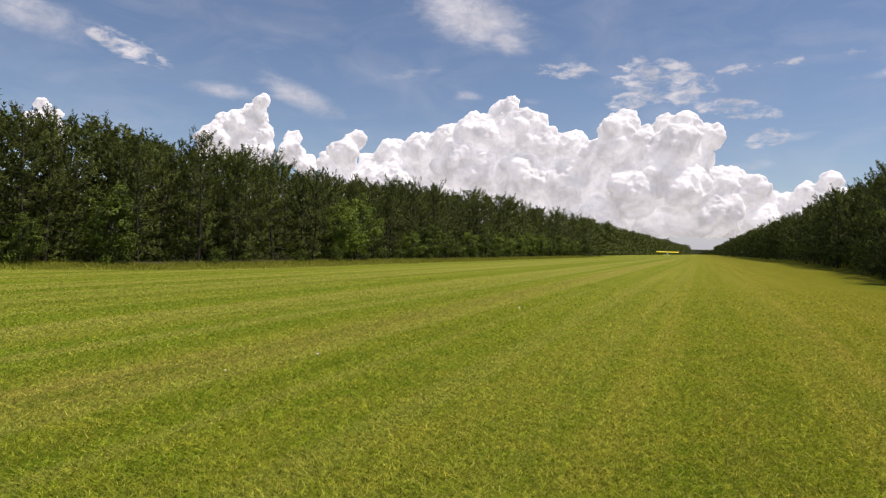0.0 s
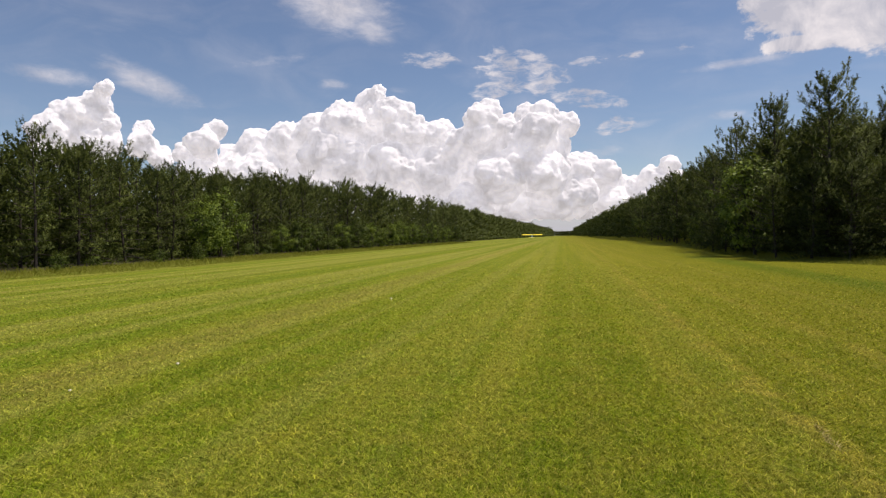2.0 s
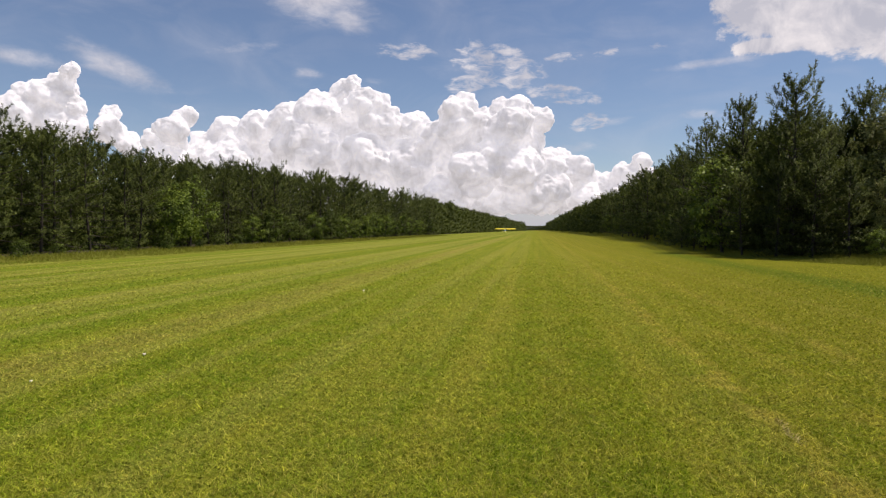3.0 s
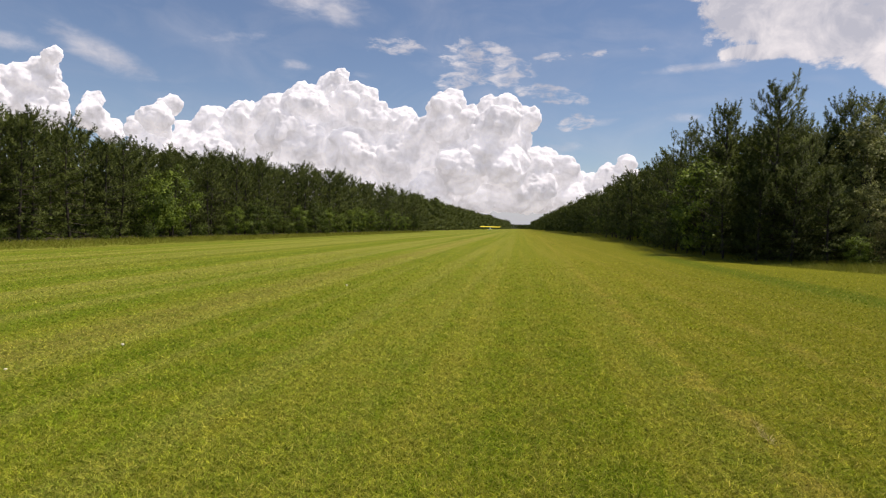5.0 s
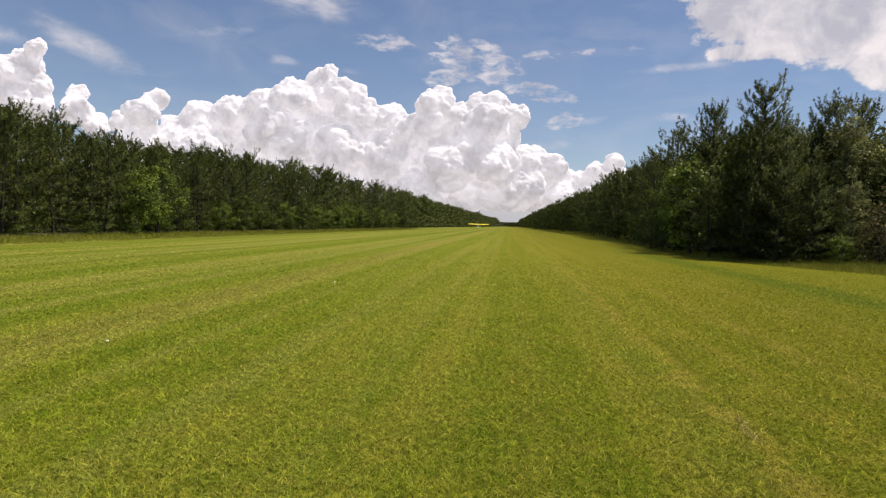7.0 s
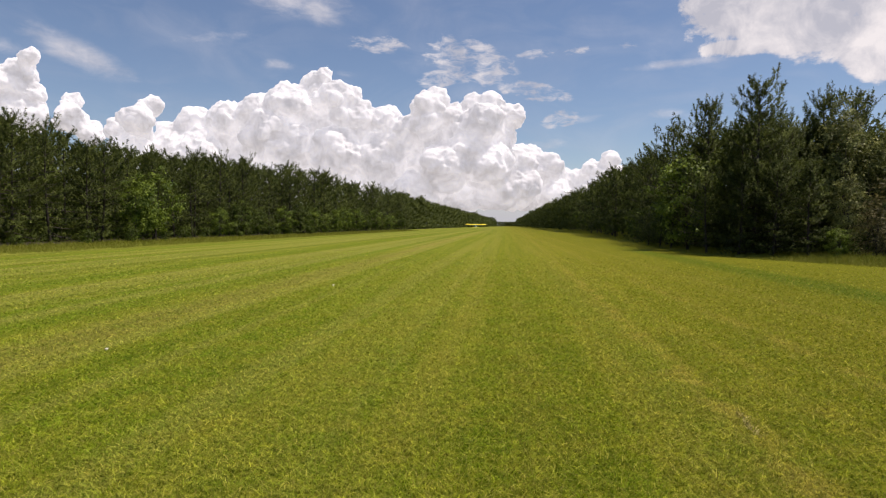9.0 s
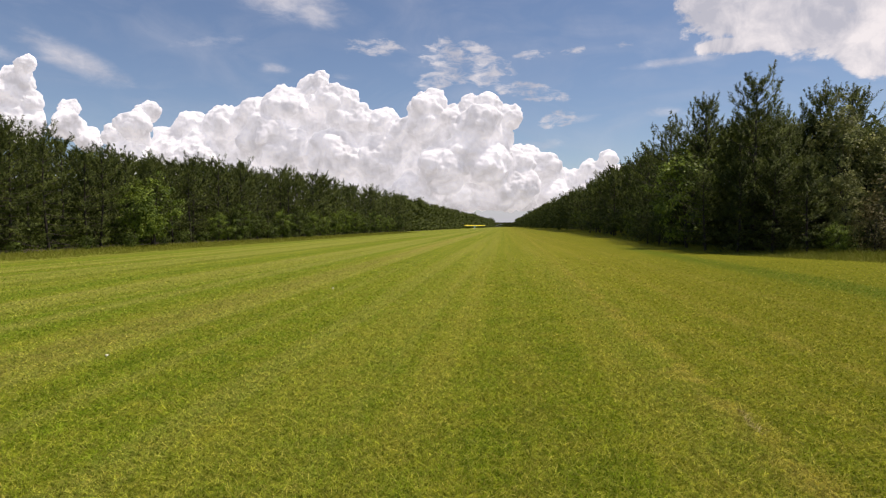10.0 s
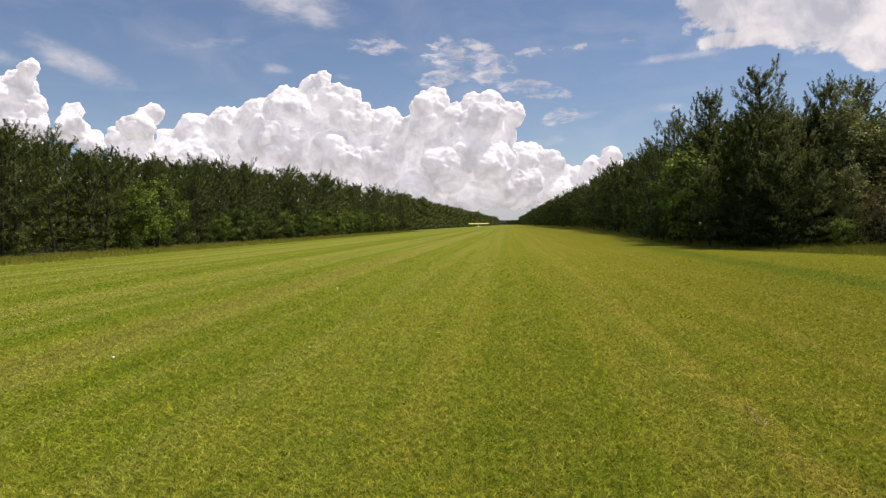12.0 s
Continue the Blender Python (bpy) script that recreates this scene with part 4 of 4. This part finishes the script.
def airfoil(span0, span1, chord, thick, y0, z0, dihedral=0.0, taper=1.0):
    """A wing panel along x with a cambered section, from span0 to span1; nose towards +y."""
    bm = bmesh.new()
    loops = []
    for i in range(7):
        f = i / 6
        x = span0 + (span1 - span0) * f
        c = chord * (1 - (1 - taper) * max(0, f - 0.8) * 5)
        loop = []
        for k in range(16):
            t = 2 * math.pi * k / 16
            u = 0.5 + 0.5 * math.cos(t)
            h = thick * (2.6 * math.sqrt(max(0, 1 - u)) * u ** 0.9 + 0.02) * math.copysign(1, math.sin(t) + 1e-9) * (1 if math.sin(t) > 0 else 0.45)
            loop.append(bm.verts.new((x, y0 - chord / 2 + c * (1 - (1 - u)), z0 + h * c / chord + abs(x) * dihedral)))
        loops.append(loop)
    for l0, l1 in zip(loops, loops[1:]):
        for k in range(16):
            bm.faces.new((l0[k], l0[(k + 1) % 16], l1[(k + 1) % 16], l1[k]))
    bm.faces.new(loops[0]), bm.faces.new(loops[-1])
    bmesh.ops.remove_doubles(bm, verts=bm.verts, dist=0.0005)
    return bm


def rod(a, b, r, sides=8):
    bm = bmesh.new()
    a, b = Vector(a), Vector(b)
    m = Matrix.Translation((a + b) / 2) @ (b - a).to_track_quat("Z", "Y").to_matrix().to_4x4()
    bmesh.ops.create_cone(bm, cap_ends=True, segments=sides, radius1=r, radius2=r, depth=(b - a).length, matrix=m)
    return bm


body = part("fuselage", loft([(-4.4, 1.02, 0.05, 0.10), (-3.6, 1.02, 0.13, 0.22), (-2.2, 1.05, 0.25, 0.36), (-0.8, 1.12, 0.34, 0.52),
                              (0.2, 1.18, 0.38, 0.62), (1.0, 1.12, 0.38, 0.55), (1.45, 1.0, 0.37, 0.40), (2.0, 0.98, 0.32, 0.33),
                              (2.25, 0.98, 0.16, 0.18)]), blue, plane, "blue fabric body", True)
for sx in (-1, 1):
    bm = bmesh.new()
    prof = [(-3.9, 1.06, 0.13), (-2.2, 1.02, 0.262), (-0.8, 1.0, 0.352), (0.4, 1.0, 0.395), (1.4, 0.96, 0.382), (2.0, 0.94, 0.328)]
    up = [bm.verts.new((sx * w, y, z + 0.07)) for y, z, w in prof]
    dn = [bm.verts.new((sx * w, y, z - 0.07)) for y, z, w in prof]
    inn = [bm.verts.new((sx * (w - 0.03), y, z)) for y, z, w in prof]
    for i in range(5):
        bm.faces.new((up[i], up[i + 1], dn[i + 1], dn[i]))
        bm.faces.new((up[i], inn[i], inn[i + 1], up[i + 1]))
        bm.faces.new((dn[i], dn[i + 1], inn[i + 1], inn[i]))
    part("stripe", bm, yellow, body, "yellow side stripe")
    bm = bmesh.new()
    bmesh.ops.create_cube(bm, size=1, matrix=Matrix.Translation((sx * 0.372, 0.25, 1.45)) @ Matrix.Diagonal((0.03, 1.5, 0.36, 1)))
    bmesh.ops.bevel(bm, geom=bm.edges[:], offset=0.012, segments=1, affect="EDGES")
    part("window", bm, glass, body, "dark cabin window")
    part("wing_strut", rod((sx * 0.36, 0.35, 0.72), (sx * 2.7, 0.45, 1.86), 0.03), blue, plane)
    part("wing_strut", rod((sx * 0.36, -0.45, 0.72), (sx * 2.7, -0.25, 1.86), 0.025), blue, plane)
    part("wing", airfoil(sx * 0.05, sx * 5.35, 1.52, 0.13, 0.15, 1.86, 0.012, 0.72), yellow, plane, "bright yellow wing panel", True).matrix_basis = Matrix.Translation((0, 0.15, 1.9)) @ Matrix.Rotation(radians(7), 4, "X") @ Matrix.Translation((0, -0.15, -1.9))
    part("tailplane", airfoil(sx * 0.04, sx * 1.5, 0.95, 0.03, -4.25, 1.08, 0.0, 0.6), yellow, plane, "yellow tailplane", True)
    part("gear_leg", rod((sx * 0.3, 0.95, 0.62), (sx * 0.92, 1.0, -0.06), 0.03), blue, plane)
    bm = bmesh.new()
    wheel_at = Matrix.Translation((sx * 0.95, 1.0, -0.07)) @ Matrix.Rotation(radians(90), 4, "Y")
    bmesh.ops.create_cone(bm, cap_ends=True, segments=20, radius1=0.23, radius2=0.23, depth=0.16, matrix=wheel_at)
    bmesh.ops.bevel(bm, geom=[e for e in bm.edges if len(e.link_faces) == 2 and max(len(f.verts) for f in e.link_faces) > 4], offset=0.05, segments=2, affect="EDGES")
    wheel = part("wheel", bm, rubber, plane, "black rubber tyre", True)
    bm = bmesh.new()
    bmesh.ops.create_cone(bm, cap_ends=True, segments=16, radius1=0.09, radius2=0.09, depth=0.18, matrix=wheel_at)
    part("hub", bm, white, wheel)
bm = bmesh.new()
for sx in (-0.03, 0.03):
    fin = [(sx * 0.3, -3.45, 1.15), (sx, -3.95, 1.85), (sx, -4.3, 2.08), (sx, -4.75, 2.02), (sx * 0.6, -5.0, 1.5), (sx * 0.6, -4.92, 0.95), (sx, -4.45, 0.85)]
    bm.faces.new([bm.verts.new(p) for p in fin])
bm.verts.ensure_lookup_table()
for k in range(7):
    bm.faces.new((bm.verts[k], bm.verts[(k + 1) % 7], bm.verts[7 + (k + 1) % 7], bm.verts[7 + k]))
fin = part("fin", bm, blue, plane, "blue tail fin and rudder")
for sx in (-1, 1):
    for dz in (0.0, 0.16):
        bm = bmesh.new()
        bmesh.ops.create_cube(bm, size=1, matrix=Matrix.Translation((sx * 0.033, -4.15, 1.55 + dz)) @ Matrix.Rotation(radians(-25), 4, "X") @ Matrix.Diagonal((0.008, 0.5, 0.09, 1)))
        part("marking", bm, white, fin, "white painted bar")
bm = bmesh.new()
bmesh.ops.create_cube(bm, size=1, matrix=Matrix.Translation((0, 1.12, 1.62)) @ Matrix.Rotation(radians(-38), 4, "X") @ Matrix.Diagonal((0.66, 0.03, 0.5, 1)))
part("windscreen", bm, glass, plane, "raked windscreen")
bm = bmesh.new()
bmesh.ops.create_cube(bm, size=1, matrix=Matrix.Translation((0, 0.15, 1.86)) @ Matrix.Diagonal((0.7, 1.4, 0.14, 1)))
bmesh.ops.bevel(bm, geom=bm.edges[:], offset=0.04, segments=2, affect="EDGES")
part("cabin_roof", bm, yellow, plane)
bm = bmesh.new()
bmesh.ops.create_cone(bm, cap_ends=True, segments=16, radius1=0.14, radius2=0.02, depth=0.28, matrix=Matrix.Translation((0, 2.38, 0.98)) @ Matrix.Rotation(radians(-90), 4, "X"))
spinner = part("spinner", bm, white, plane, "", True)
for q in (20, 200):
    bm = bmesh.new()
    bmesh.ops.create_cube(bm, size=1, matrix=Matrix.Translation((0, 2.35, 0.98)) @ Matrix.Rotation(radians(q), 4, "Y") @ Matrix.Translation((0, 0, 0.5)) @ Matrix.Rotation(radians(20), 4, "Z") @ Matrix.Diagonal((0.13, 0.03, 0.95, 1)))
    bmesh.ops.bevel(bm, geom=bm.edges[:], offset=0.012, segments=1, affect="EDGES")
    part("propeller_blade", bm, steel, spinner)
part("tail_spring", rod((0, -4.3, 0.95), (0, -4.75, 0.72), 0.025), steel, plane)
bm = bmesh.new()
bmesh.ops.create_cone(bm, cap_ends=True, segments=14, radius1=0.09, radius2=0.09, depth=0.06, matrix=Matrix.Translation((0, -4.78, 0.66)) @ Matrix.Rotation(radians(90), 4, "Y"))
part("tail_wheel", bm, rubber, plane)
plane.matrix_basis = pose(-15.2, 320, 0.14, 8.5, 0, 0)
